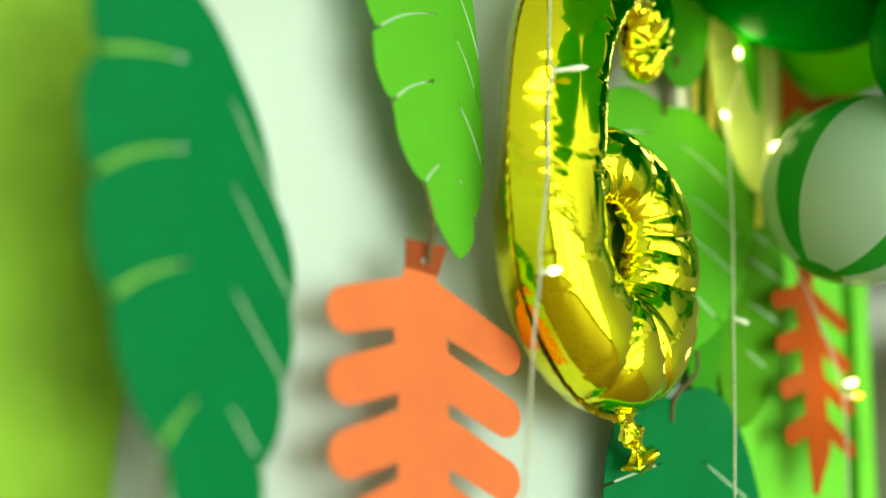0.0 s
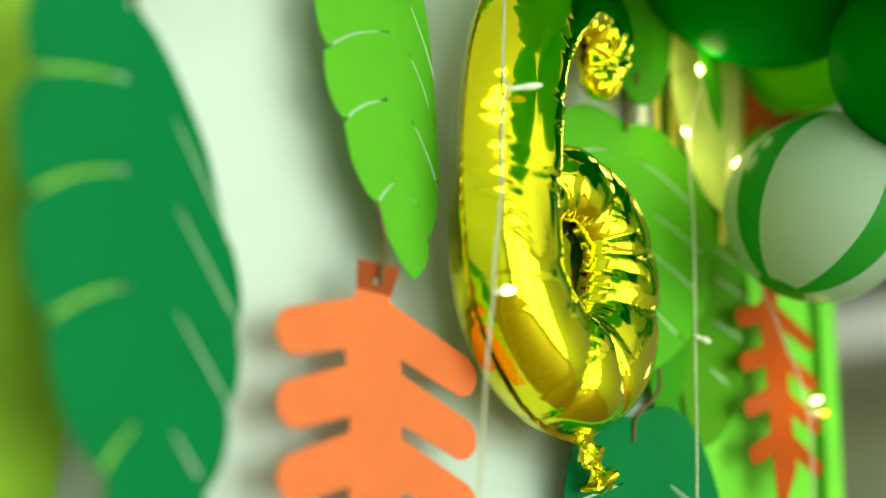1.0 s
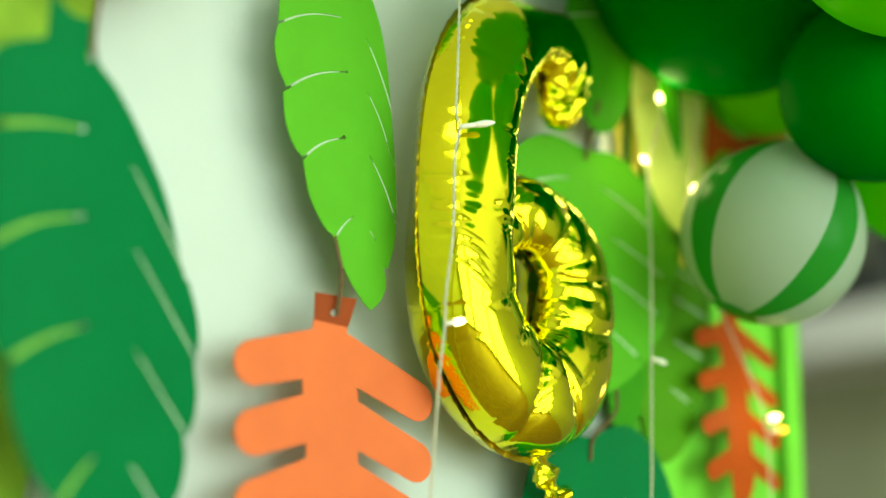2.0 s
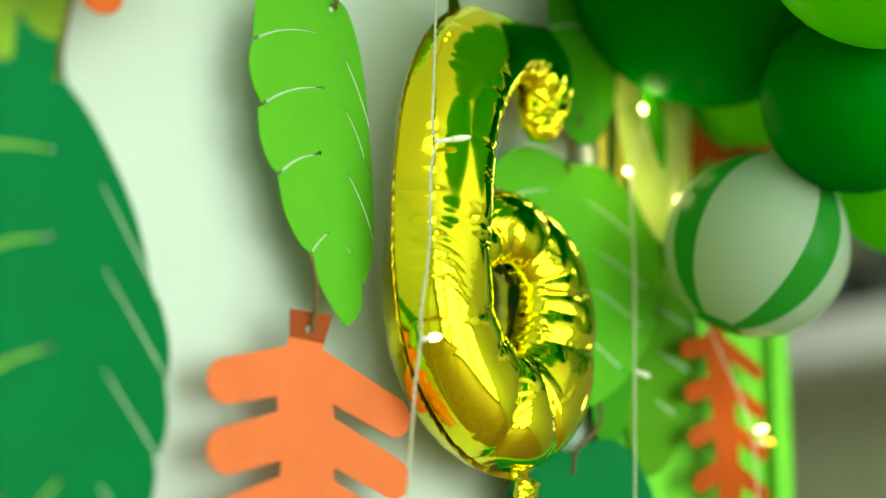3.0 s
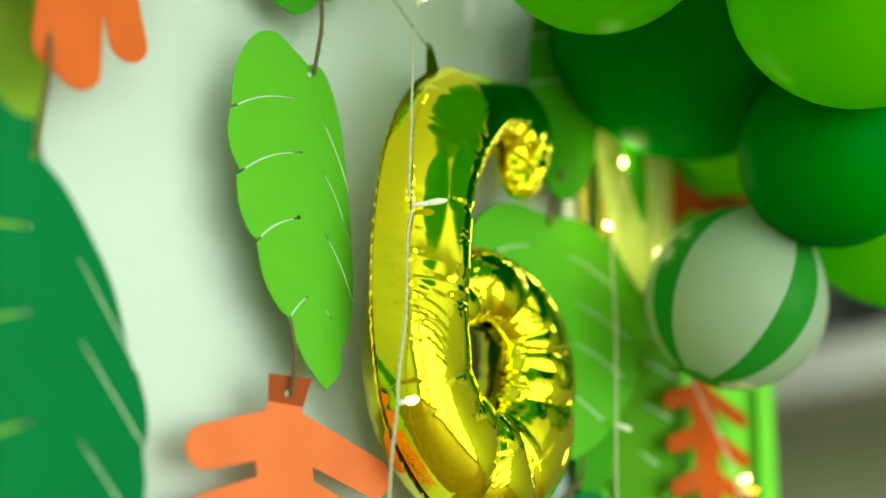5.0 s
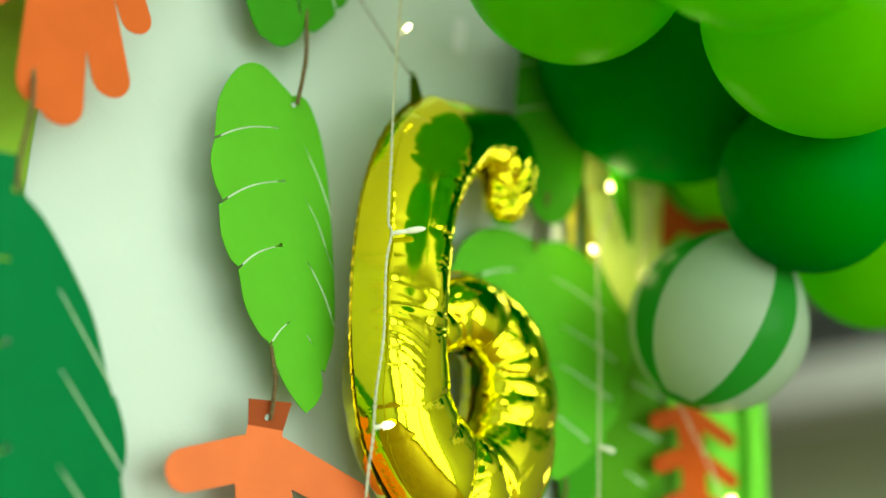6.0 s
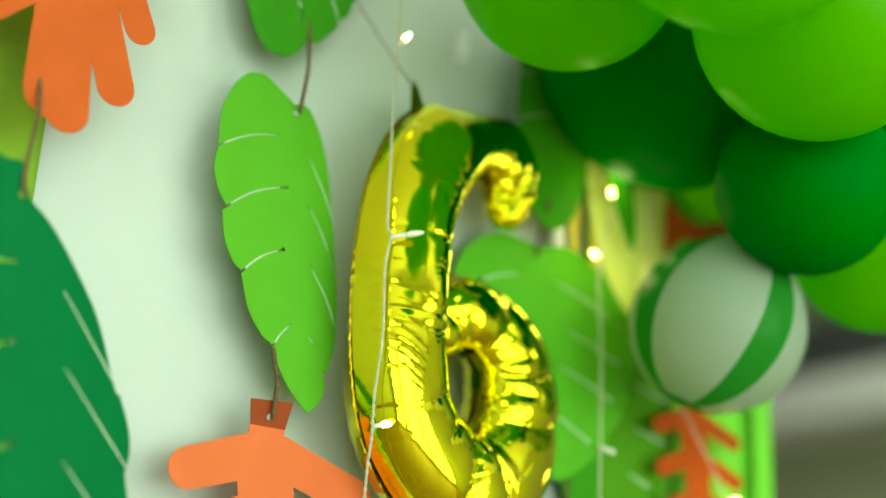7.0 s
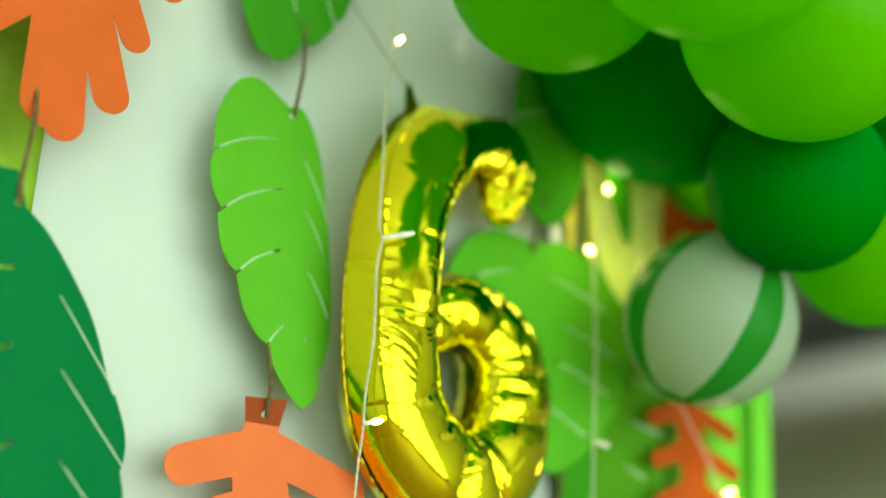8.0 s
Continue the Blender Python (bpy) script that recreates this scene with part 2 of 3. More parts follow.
def card(name, shapes, cuts, origin, y, bend, material, label, category, group="paper leaves on the wall", lit_slits=None):
    """A card cut-out; the last argument: materials of pale strips that paint lit background into its slits."""
    cuts = shifted(cuts, origin)
    ob = thing(name, cut_sheet(name, shifted(shapes, origin), cuts, bend), material, Matrix.Translation((origin[0], y, origin[1])), label, category, group)
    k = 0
    # each slit gets a strip in the colour of the lit ground behind
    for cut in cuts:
        if len(cut) != 26 or lit_slits is None:
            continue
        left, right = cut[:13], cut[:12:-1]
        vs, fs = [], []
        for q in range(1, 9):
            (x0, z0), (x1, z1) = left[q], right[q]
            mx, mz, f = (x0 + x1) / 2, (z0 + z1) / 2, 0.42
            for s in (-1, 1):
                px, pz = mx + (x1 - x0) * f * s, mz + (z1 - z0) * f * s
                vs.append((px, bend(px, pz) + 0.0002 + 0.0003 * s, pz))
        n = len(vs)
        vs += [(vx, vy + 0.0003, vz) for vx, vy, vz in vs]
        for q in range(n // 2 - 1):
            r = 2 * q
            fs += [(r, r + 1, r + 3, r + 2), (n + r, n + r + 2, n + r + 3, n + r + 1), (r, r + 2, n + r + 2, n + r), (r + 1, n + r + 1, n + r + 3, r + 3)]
        piece("lit_slit_strip", mesh_of("lit_slit_strip", vs, fs), lit_slits[k % len(lit_slits)], ob, None, "pale strip in a slit, coloured as the lit background")
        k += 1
    return ob


def tube_mesh(name, paths, radius, sides=6, close=True):
    """One mesh of round strands along the paths."""
    verts, faces = [], []
    for path in paths:
        path = [Vector(p) for p in path]
        k0 = len(verts)
        for i, p in enumerate(path):
            d = (path[min(i + 1, len(path) - 1)] - path[max(i - 1, 0)]).normalized()
            u = d.cross(Vector((0.3, 1, 0.2))).normalized()
            w = d.cross(u)
            r = radius(i / max(1, len(path) - 1)) if callable(radius) else radius
            for s in range(sides):
                a = 2 * math.pi * s / sides
                verts.append(p + (u * math.cos(a) + w * math.sin(a)) * r)
        for i in range(len(path) - 1):
            for s in range(sides):
                a, b = k0 + i * sides + s, k0 + i * sides + (s + 1) % sides
                faces.append((a, b, b + sides, a + sides))
        if close:
            faces.append(tuple(range(k0 + sides - 1, k0 - 1, -1)))
            e = len(verts) - sides
            faces.append(tuple(range(e, e + sides)))
    return mesh_of(name, verts, faces, True)


def sample(points, n):
    """n places on a smooth curve through the points."""
    p = [Vector(q) for q in points]
    p = [p[0] * 2 - p[1]] + p + [p[-1] * 2 - p[-2]]
    out = []
    for k in range(n):
        f = k / (n - 1) * (len(p) - 3)
        i = min(int(f), len(p) - 4)
        t = f - i
        a, b, c, d = p[i:i + 4]
        out.append(0.5 * (2 * b + (c - a) * t + (2 * a - 5 * b + 4 * c - d) * t * t + (3 * b - a - 3 * c + d) * t ** 3))
    return out


def twisted(points, radius, turns_per_m, n):
    """Two strands wound about a smooth curve."""
    mid = sample(points, n)
    run, out = 0.0, ([], [])
    for i, p in enumerate(mid):
        if i:
            run += (p - mid[i - 1]).length
        d = (mid[min(i + 1, n - 1)] - mid[max(i - 1, 0)]).normalized()
        u = d.cross(Vector((0, 1, 0.1))).normalized()
        w = d.cross(u)
        for s in (0, 1):
            a = 2 * math.pi * turns_per_m * run + s * math.pi
            out[s].append(p + (u * math.cos(a) + w * math.sin(a)) * radius)
    return out


def twine(points, label, seed, hairs=14):
    rnd = random.Random(seed)
    ln = sum((Vector(points[i + 1]) - Vector(points[i])).length for i in range(len(points) - 1))
    n = max(24, int(ln / 0.0009))
    me = tube_mesh("twine", twisted(points, 0.00075, 190, n), 0.00092, 6)
    o = Vector(points[0])
    for v in me.vertices:
        v.co -= o
    ob = thing("twine", me, TWINE, Matrix.Translation(o), label, "twine", "twine lengths between leaves")
    mid = sample(points, n)
    strands = []
    for _ in range(hairs):
        p = rnd.choice(mid) - o
        q = p + Vector((rnd.uniform(-1, 1), rnd.uniform(-1, 0.4), rnd.uniform(-1.2, 0.6))) * 0.0042
        strands.append([p, (p + q) / 2 + Vector((0, 0, 0.0006)), q])
    tagged(piece("fibres", tube_mesh("fibres", strands, 0.00009, 3), TWINE, ob), kind="stuff")
    return ob


# ---- the room
I4 = Matrix.Identity(4)
WALL_END = 0.533
thing("wall_north", box_mesh("wall_north", (-3.0, 0.004, 0.0), (WALL_END, 0.124, 2.75), 0.003), WALL, I4, "white painted wall with faint green cast behind the decorations", "wall", kind="structure")
thing("wall_east", box_mesh("wall_east", (EAST, SOUTH, 0), (EAST + 0.12, 3.0, 2.75)), BEIGE, I4, "beige painted wall far behind the decorations", "wall", kind="structure")
south = thing("wall_south", None, None, I4, "white painted wall with tall unseen windows added for light", "wall", kind="structure")
xs = sorted([-3.0, EAST] + [wx + s * ww / 2 for wx, wz, ww, wh, _ in UNSEEN_WINDOWS for s in (-1, 1)])
for k in range(0, len(xs), 2):
    piece("wall_section", box_mesh("wall_section", (xs[k], SOUTH - 0.15, 0), (xs[k + 1], SOUTH, 2.75)), WALL, south)
for wx, wz, ww, wh, _ in UNSEEN_WINDOWS:
    piece("wall_section", box_mesh("wall_section", (wx - ww / 2, SOUTH - 0.15, 0), (wx + ww / 2, SOUTH, wz - wh / 2)), WALL, south)
    piece("wall_section", box_mesh("wall_section", (wx - ww / 2, SOUTH - 0.15, wz + wh / 2), (wx + ww / 2, SOUTH, 2.75)), WALL, south)
thing("wall_west", box_mesh("wall_west", (-3.12, -4.0, 0), (-3.0, 3.0, 2.75)), WALL, I4, "plain white painted wall", "wall", kind="structure")
thing("wall_back", box_mesh("wall_back", (-3.0, 3.0, 0), (EAST, 3.12, 2.75)), BEIGE, I4, "plain beige painted wall", "wall", kind="structure")
thing("floor", box_mesh("floor", (-3.12, -4.15, -0.1), (EAST + 0.15, 3.12, 0.0)), FLOOR, I4, "plain brown wooden floor", "floor", kind="structure")
thing("ceiling", box_mesh("ceiling", (-3.12, -4.15, 2.75), (EAST + 0.15, 3.12, 2.85)), CEIL, I4, "plain white ceiling", "ceiling", kind="structure")
for n, (wx, wz, ww, wh, _) in enumerate(UNSEEN_WINDOWS):
    win = thing("window_%d" % (n + 1), None, None, Matrix.Translation((wx, SOUTH, wz)), "unseen white framed window added for light", "window", kind="structure")
    hw, hh = ww / 2, wh / 2
    for lo, hi in (((-hw, -0.12, -hh), (-hw + 0.06, -0.05, hh)), ((hw - 0.06, -0.12, -hh), (hw, -0.05, hh)), ((-hw + 0.06, -0.12, -hh), (hw - 0.06, -0.05, -hh + 0.06)),
                   ((-hw + 0.06, -0.12, hh - 0.06), (hw - 0.06, -0.05, hh)), ((-0.03, -0.115, -hh + 0.06), (0.03, -0.055, hh - 0.06))):
        piece("window_frame", box_mesh("window_frame", lo, hi, 0.004), WHITE, win)
# bodies for the added fill lamps overhead
for px, py in FILL_PANELS:
    lamp = thing("fill_ceiling_light", None, None, Matrix.Translation((px, py, 2.75)), "unseen square white ceiling panel added for fill light", "ceiling light", "ceiling lights")
    piece("frame", box_mesh("frame", (-0.31, -0.31, -0.012), (0.31, 0.31, 0.0), 0.003), WHITE, lamp)
    piece("diffuser", box_mesh("diffuser", (-0.285, -0.285, -0.014), (0.285, 0.285, -0.0125)), LAMP, lamp)

# pale ledge and dark objects across the room
LEDGE_Z = 2.16
ledge = thing("wall_shelf", None, None, Matrix.Translation((EAST, 1.6, LEDGE_Z)), "pale wall shelf on the beige wall, out of focus", "shelf")
piece("board", box_mesh("board", (-0.26, -1.1, -0.07), (0.0, 1.1, 0.07), 0.006), WHITE, ledge)
for by in (-0.8, 0.8):
    piece("bracket", box_mesh("bracket", (-0.2, by - 0.012, -0.16), (0.0, by + 0.012, -0.07), 0.003), WHITE, ledge)
for bx, w, h in ((1.05, 0.42, 0.2), (1.62, 0.5, 0.16)):
    bo = thing("storage_box", None, None, Matrix.Translation((EAST - 0.13, bx, LEDGE_Z + 0.07)), "dark grey storage box on the pale shelf", "box", "boxes on the shelf")
    piece("body", box_mesh("body", (-0.1, -w / 2, 0.0), (0.1, w / 2, h), 0.008), DARK_GREY, bo)
    piece("lid", box_mesh("lid", (-0.106, -w / 2 - 0.006, h), (0.106, w / 2 + 0.006, h + 0.02), 0.005), DARK_GREY, bo)


# ---- crepe paper hangings
def hanging(name, x0, x1, za, zb, y, material, label, seed, folds):
    rnd = random.Random(seed)
    ph = [rnd.uniform(0, 6.28) for _ in range(4)]
    nx, nz = 70, 60

    def yy(u, w):
        x, z = x0 + (x1 - x0) * u, za + (zb - za) * w
        return (y + 0.0022 * math.sin(folds * x * 6.28 + ph[0] + 0.6 * math.sin(3 * z + ph[1])) + 0.0012 * math.sin(folds * 2.7 * x * 6.28 + ph[2] + z)
                + 0.0011 * noise.noise((x * 30, 3.1 * seed, z * 14)))

    verts, faces = [], []
    for back in (0, 1):
        for j in range(nz + 1):
            for i in range(nx + 1):
                u, w = i / nx, j / nz
                edge = 0.0012 * noise.noise((u * 3 + seed, w * 22, 0.5)) * (1 if i in (0, nx) else 0)
                verts.append((x0 + (x1 - x0) * u + edge, yy(u, w) + back * 0.0008, za + (zb - za) * w))
    row, lay = nx + 1, (nx + 1) * (nz + 1)
    for j in range(nz):
        for i in range(nx):
            a = j * row + i
            faces.append((a, a + 1, a + row + 1, a + row))
            faces.append((a + lay, a + lay + row, a + lay + row + 1, a + lay + 1))
    for j in range(nz):
        for i in (0, nx):
            a = j * row + i
            faces.append((a, a + row, a + row + lay, a + lay))
    for i in range(nx):
        for j in (0, nz):
            a = j * row + i
            faces.append((a, a + 1, a + 1 + lay, a + lay))
    return thing(name, mesh_of(name, verts, faces, True), material, I4, label, "paper hanging", "crepe paper hangings")


hanging("crepe_paper_hanging", -0.62, -0.164, 0.7, 2.3, -0.003, CREPE, "olive green crepe paper strip taped flat on the wall", 3, 5)
strip = hanging("crepe_paper_hanging", 0.303, 0.522, 0.7, 2.3, -0.004, CREPE_R, "bright green crepe paper strip with soft vertical folds on the wall", 5, 9)
hem = hanging("folded_edge", 0.500, 0.528, 0.7, 2.3, -0.0115, CREPE_R, "", 8, 4)
hem.parent = strip
for key in ("label", "category", "group"):
    if key in hem:
        del hem[key]


# ---- leaf chains on twine
def curl(amount, side=0.0, fold=0.0, x0=0.0):
    """Card that bows out towards its ends and leans across its width."""
    return lambda x, z: -amount * (z + 0.1) ** 2 * 8 + side * x + fold * abs(x - x0 + 0.12 * z)


# big teal leaf and its orange neighbour
card("paper_leaf", [lobed([
    [(-0.1860, 1.5250), (-0.1704, 1.5143), (-0.1505, 1.4930), (-0.1313, 1.4670), (-0.1143, 1.4304), (-0.1097, 1.4267)], [(-0.1092, 1.4248), (-0.1017, 1.4092), (-0.0988, 1.3963), (-0.0994, 1.3852)],
    [(-0.1005, 1.3821), (-0.0965, 1.3672), (-0.0971, 1.3530), (-0.1005, 1.3428)], [(-0.1034, 1.3427), (-0.1005, 1.3317), (-0.1028, 1.3135), (-0.1109, 1.2982)],
    [(-0.1132, 1.2992), (-0.1097, 1.2872), (-0.1120, 1.2681), (-0.1234, 1.2480), (-0.1369, 1.2380)], [(-0.1369, 1.2380), (-0.1572, 1.2547), (-0.1692, 1.2792), (-0.1732, 1.2948)],
    [(-0.1812, 1.3015), (-0.1944, 1.3149), (-0.2062, 1.3359), (-0.2127, 1.3580)], [(-0.2178, 1.3636), (-0.2269, 1.3796), (-0.2320, 1.3987), (-0.2307, 1.4132)],
    [(-0.2346, 1.4168), (-0.2410, 1.4366), (-0.2436, 1.4557), (-0.2371, 1.4725)], [(-0.2410, 1.4770), (-0.2458, 1.4967), (-0.2407, 1.5135), (-0.2179, 1.5267)], [(-0.2193, 1.5519), (-0.2065, 1.5450), (-0.1950, 1.5459)]])],
     [slit((-0.1878, 1.4875), (-0.2359, 1.4736), 0.0016, 0.0034, 0.002), slit((-0.1812, 1.4425), (-0.2308, 1.4142), 0.0016, 0.0034, 0.004),
      slit((-0.1719, 1.3872), (-0.2139, 1.3599), 0.0016, 0.0034, 0.003), slit((-0.1585, 1.3237), (-0.1759, 1.2977), 0.0016, 0.003, 0.001),
      slit((-0.1558, 1.4787), (-0.1109, 1.4287), 0.0009, 0.0013), slit((-0.1481, 1.4349), (-0.1000, 1.3862), 0.0009, 0.0013),
      slit((-0.1414, 1.3828), (-0.1005, 1.3428), 0.0009, 0.0013), slit((-0.1358, 1.3234), (-0.1223, 1.3099), 0.0009, 0.0014), ring((-0.1915, 1.5265), 0.0022),
      ring((-0.1825, 1.4429), 0.0013), ring((-0.1732, 1.3876), 0.0013), ring((-0.1891, 1.4874), 0.0011)],
     (-0.1912, 1.5289), -0.068, curl(0.02, 0.2, 0.02), P_TEAL, "large dark teal green paper leaf with cut slits", "paper leaf", lit_slits=[P_LIT_SLIT_G] * 4 + [P_LIT_SLIT] * 4)
lobes = [capsule((-0.190, 1.690), (-0.188, 1.622), 0.018, 0.019), capsule((-0.184, 1.670), (-0.179, 1.611), 0.014, 0.0135), capsule((-0.172, 1.70), (-0.151, 1.637), 0.012, 0.0125), capsule((-0.165, 1.735), (-0.140, 1.682), 0.011, 0.0105),
         capsule((-0.200, 1.700), (-0.236, 1.668), 0.012, 0.015), capsule((-0.200, 1.730), (-0.258, 1.706), 0.012, 0.014), capsule((-0.175, 1.75), (-0.120, 1.727), 0.011, 0.011),
         capsule((-0.200, 1.76), (-0.266, 1.75), 0.012, 0.013), leaf_outline((-0.190, 1.84), (-0.193, 1.665), 0.024, 0.022, 0, 0, 1.0, 0.6, 0.6)]
card("split_leaf", shifted(lobes, (-0.009, 0.022)), [ring((-0.188, 1.584), 0.002)], (-0.19, 1.84), -0.056, curl(0.012, 0.0, 0.03), P_ORANGE_SHADED, "orange paper leaf cut into rounded fingers", "paper leaf")
twine([(-0.188, -0.048, 1.635), (-0.188, -0.054, 1.61), (-0.189, -0.066, 1.580), (-0.1922, -0.0706, 1.5439), (-0.1912, -0.0721, 1.5249)], "brown jute twine tying the orange leaf to the teal leaf", 1)
twine([(-0.190, -0.046, 2.3), (-0.187, -0.052, 2.05), (-0.185, -0.0585, 1.82)], "brown jute twine holding the orange split leaf", 6, 6)
twine([(-0.1705, -0.056, 1.314), (-0.1715, -0.0635, 1.297), (-0.1725, -0.066, 1.27), (-0.173, -0.064, 1.18)], "brown jute twine hanging below the teal leaf", 2)

# centre chain: dark leaf, light leaf, orange fern
card("paper_leaf", [lobed([[(0.030, 1.90), (-0.02, 1.88), (-0.045, 1.82), (-0.052, 1.76), (-0.047, 1.729), (-0.038, 1.706), (-0.030, 1.695)], [(-0.030, 1.695), (-0.014, 1.692), (-0.001, 1.702), (0.005, 1.717)],
                           [(0.006, 1.711), (0.014, 1.714), (0.028, 1.731)], [(0.030, 1.738), (0.037, 1.745), (0.043, 1.763)], [(0.045, 1.77), (0.06, 1.80), (0.066, 1.85), (0.03, 1.90)]])],
     [slit((-0.010, 1.762), (-0.003, 1.732), 0.0006, 0.0014, 0.001, 12, 0.0), slit((0.014, 1.775), (0.0292, 1.736), 0.0008, 0.0016, 0.001)],
     (0.001, 1.86), -0.030, curl(0.02, 0.03, 0.06), P_DARK, "dark green paper leaf with blunt split end", "paper leaf", lit_slits=[P_LIT_SLIT])
card("paper_leaf", [lobed([
    [(-0.004, 1.656), (-0.013, 1.662), (-0.031, 1.671), (-0.047, 1.663), (-0.0575, 1.638), (-0.0575, 1.612)], [(-0.0575, 1.607), (-0.0585, 1.595), (-0.054, 1.580), (-0.047, 1.570)],
    [(-0.049, 1.565), (-0.045, 1.546), (-0.037, 1.532), (-0.031, 1.528)], [(-0.030, 1.524), (-0.023, 1.503), (-0.011, 1.487), (-0.004, 1.483)], [(-0.002, 1.479), (0.007, 1.462), (0.020, 1.447), (0.028, 1.441)],
    [(0.028, 1.441), (0.036, 1.449), (0.040, 1.460), (0.0375, 1.472)], [(0.041, 1.471), (0.046, 1.492), (0.0455, 1.520), (0.040, 1.560), (0.031, 1.607), (0.022, 1.635), (0.011, 1.654), (0.002, 1.659)]])],
     [slit((-0.011, 1.630), (-0.057, 1.6095), 0.0009, 0.0014, 0.004), slit((-0.003, 1.594), (-0.047, 1.568), 0.0009, 0.0015, 0.004),
      slit((-0.001, 1.549), (-0.030, 1.527), 0.0009, 0.0015, 0.003), slit((0.010, 1.499), (-0.002, 1.482), 0.0008, 0.0014, 0.001, 12, 0.0),
      slit((0.010, 1.623), (0.040, 1.573), 0.0007, 0.0013, -0.002, 12, 0.0), slit((0.014, 1.586), (0.036, 1.553), 0.0006, 0.0009, -0.002, 12, 0.0), slit((0.020, 1.543), (0.045, 1.506), 0.0007, 0.0013, -0.002, 12, 0.0),
      slit((0.024, 1.493), (0.028, 1.489), 0.0005, 0.0007, 0, 12, 0.0), ring((-0.002, 1.650), 0.002), ring((-0.0012, 1.5492), 0.0014), ring((-0.0032, 1.5938), 0.0010)],
     (0.0, 1.655), -0.033, curl(0.012, 0.03, 0.05), P_LIGHT, "light green paper leaf with cut slits", "paper leaf", lit_slits=[P_LIT_SLIT])
twine([(0.0045, -0.026, 1.745), (0.0045, -0.030, 1.716), (0.003, -0.036, 1.69), (0.0, -0.039, 1.668), (-0.002, -0.0385, 1.649)], "brown jute twine tying two green leaves", 3, 22)
twine([(0.001, -0.024, 1.500), (-0.001, -0.030, 1.484), (-0.001, -0.0395, 1.46), (-0.0005, -0.0395, 1.447), (0.0, -0.0365, 1.432)], "brown jute twine tying the light leaf to the fern", 4, 22)


def fern(origin, y, s, rows, material, tab_card, label, pitch=0.0378, reach=1.0, fat=1.0):
    """A card fern: a stem with a square tab and rounded fingers in pairs. origin: the hole in the tab; s: its scale."""
    shapes = [[(-0.0125, -0.006), (0.0130, -0.006), (0.0130, -0.012), (0.022, -0.024), (0.024, -0.06), (-0.015, -0.06), (-0.022, -0.020), (-0.0135, -0.013)]]
    end = -0.05 - pitch * (rows - 1)
    shapes.append([(-0.014, -0.045), (0.024, -0.045), (0.025 + 0.002 * rows, end), (0.006, end - 0.05), (-0.002, end - 0.05), (-0.014 + 0.002 * rows, end)])
    for k in range(rows):
        r = reach * (1 - 0.04 * max(0, k - 2) ** 1.5)
        shapes.append(capsule((-0.006 + 0.003 * k, -0.025 - pitch * k), (-0.0525 * r + 0.004 * k, -0.040 - (pitch + 0.002) * k), 0.0145 * fat, 0.0135 * fat))
        shapes.append(capsule((0.011 + 0.003 * k, -0.024 - pitch * k), (0.0705 * r + 0.001 * k, -0.0435 - (pitch + 0.0005) * k), 0.0140 * fat, 0.0128 * fat))
    shapes = [[(x * s, z * s) for x, z in p] for p in shapes]
    me = cut_sheet("paper_fern", shapes, [], lambda x, z: -0.10 * (z / s) ** 2 * s + 0.02 * math.sin(z * 14 / s) * abs(x))
    ob = thing("paper_fern", me, material, Matrix.Translation((origin[0], y, origin[1])), label, "paper leaf", "paper leaves on the wall")
    tab = [(x * s, z * s) for x, z in ((-0.0160, 0.0095), (0.0150, 0.0115), (0.0130, -0.0062), (-0.0125, -0.0062))]
    piece("folded_tab", cut_sheet("folded_tab", [tab], [ring((0, 0), 0.0022 * s, 12)], lambda x, z: -0.0005 - 0.25 * (z + 0.0062 * s), 0.0006, 0.003), tab_card, ob, None, "folded tab with a round hole")
    return ob


fern((0.0, 1.434), -0.031, 1.0, 5, P_ORANGE, P_TAB, "orange paper fern with rounded fingers hanging on twine")

# chain behind the foil numeral
card("paper_leaf", [leaf_outline((0.240, 1.83), (0.238, 1.626), 0.036, 0.044, 0.0, 0.0, 1.0, 0.8, 1.0), [(0.2, 1.775), (0.24, 1.775), (0.24, 1.80), (0.2, 1.80)]],
     [slit((0.235, 1.768), (0.201, 1.752), 0.001, 0.002, 0.001), slit((0.238, 1.727), (0.205, 1.714), 0.001, 0.002, 0.001), slit((0.262, 1.775), (0.288, 1.742), 0.001, 0.002), slit((0.263, 1.738), (0.296, 1.705), 0.001, 0.002)],
     (0.237, 1.82), -0.030, curl(0.015, 0.0, 0.05), P_DARK, "dark green paper leaf with pale slits", "paper leaf", lit_slits=[P_LIT_SLIT])
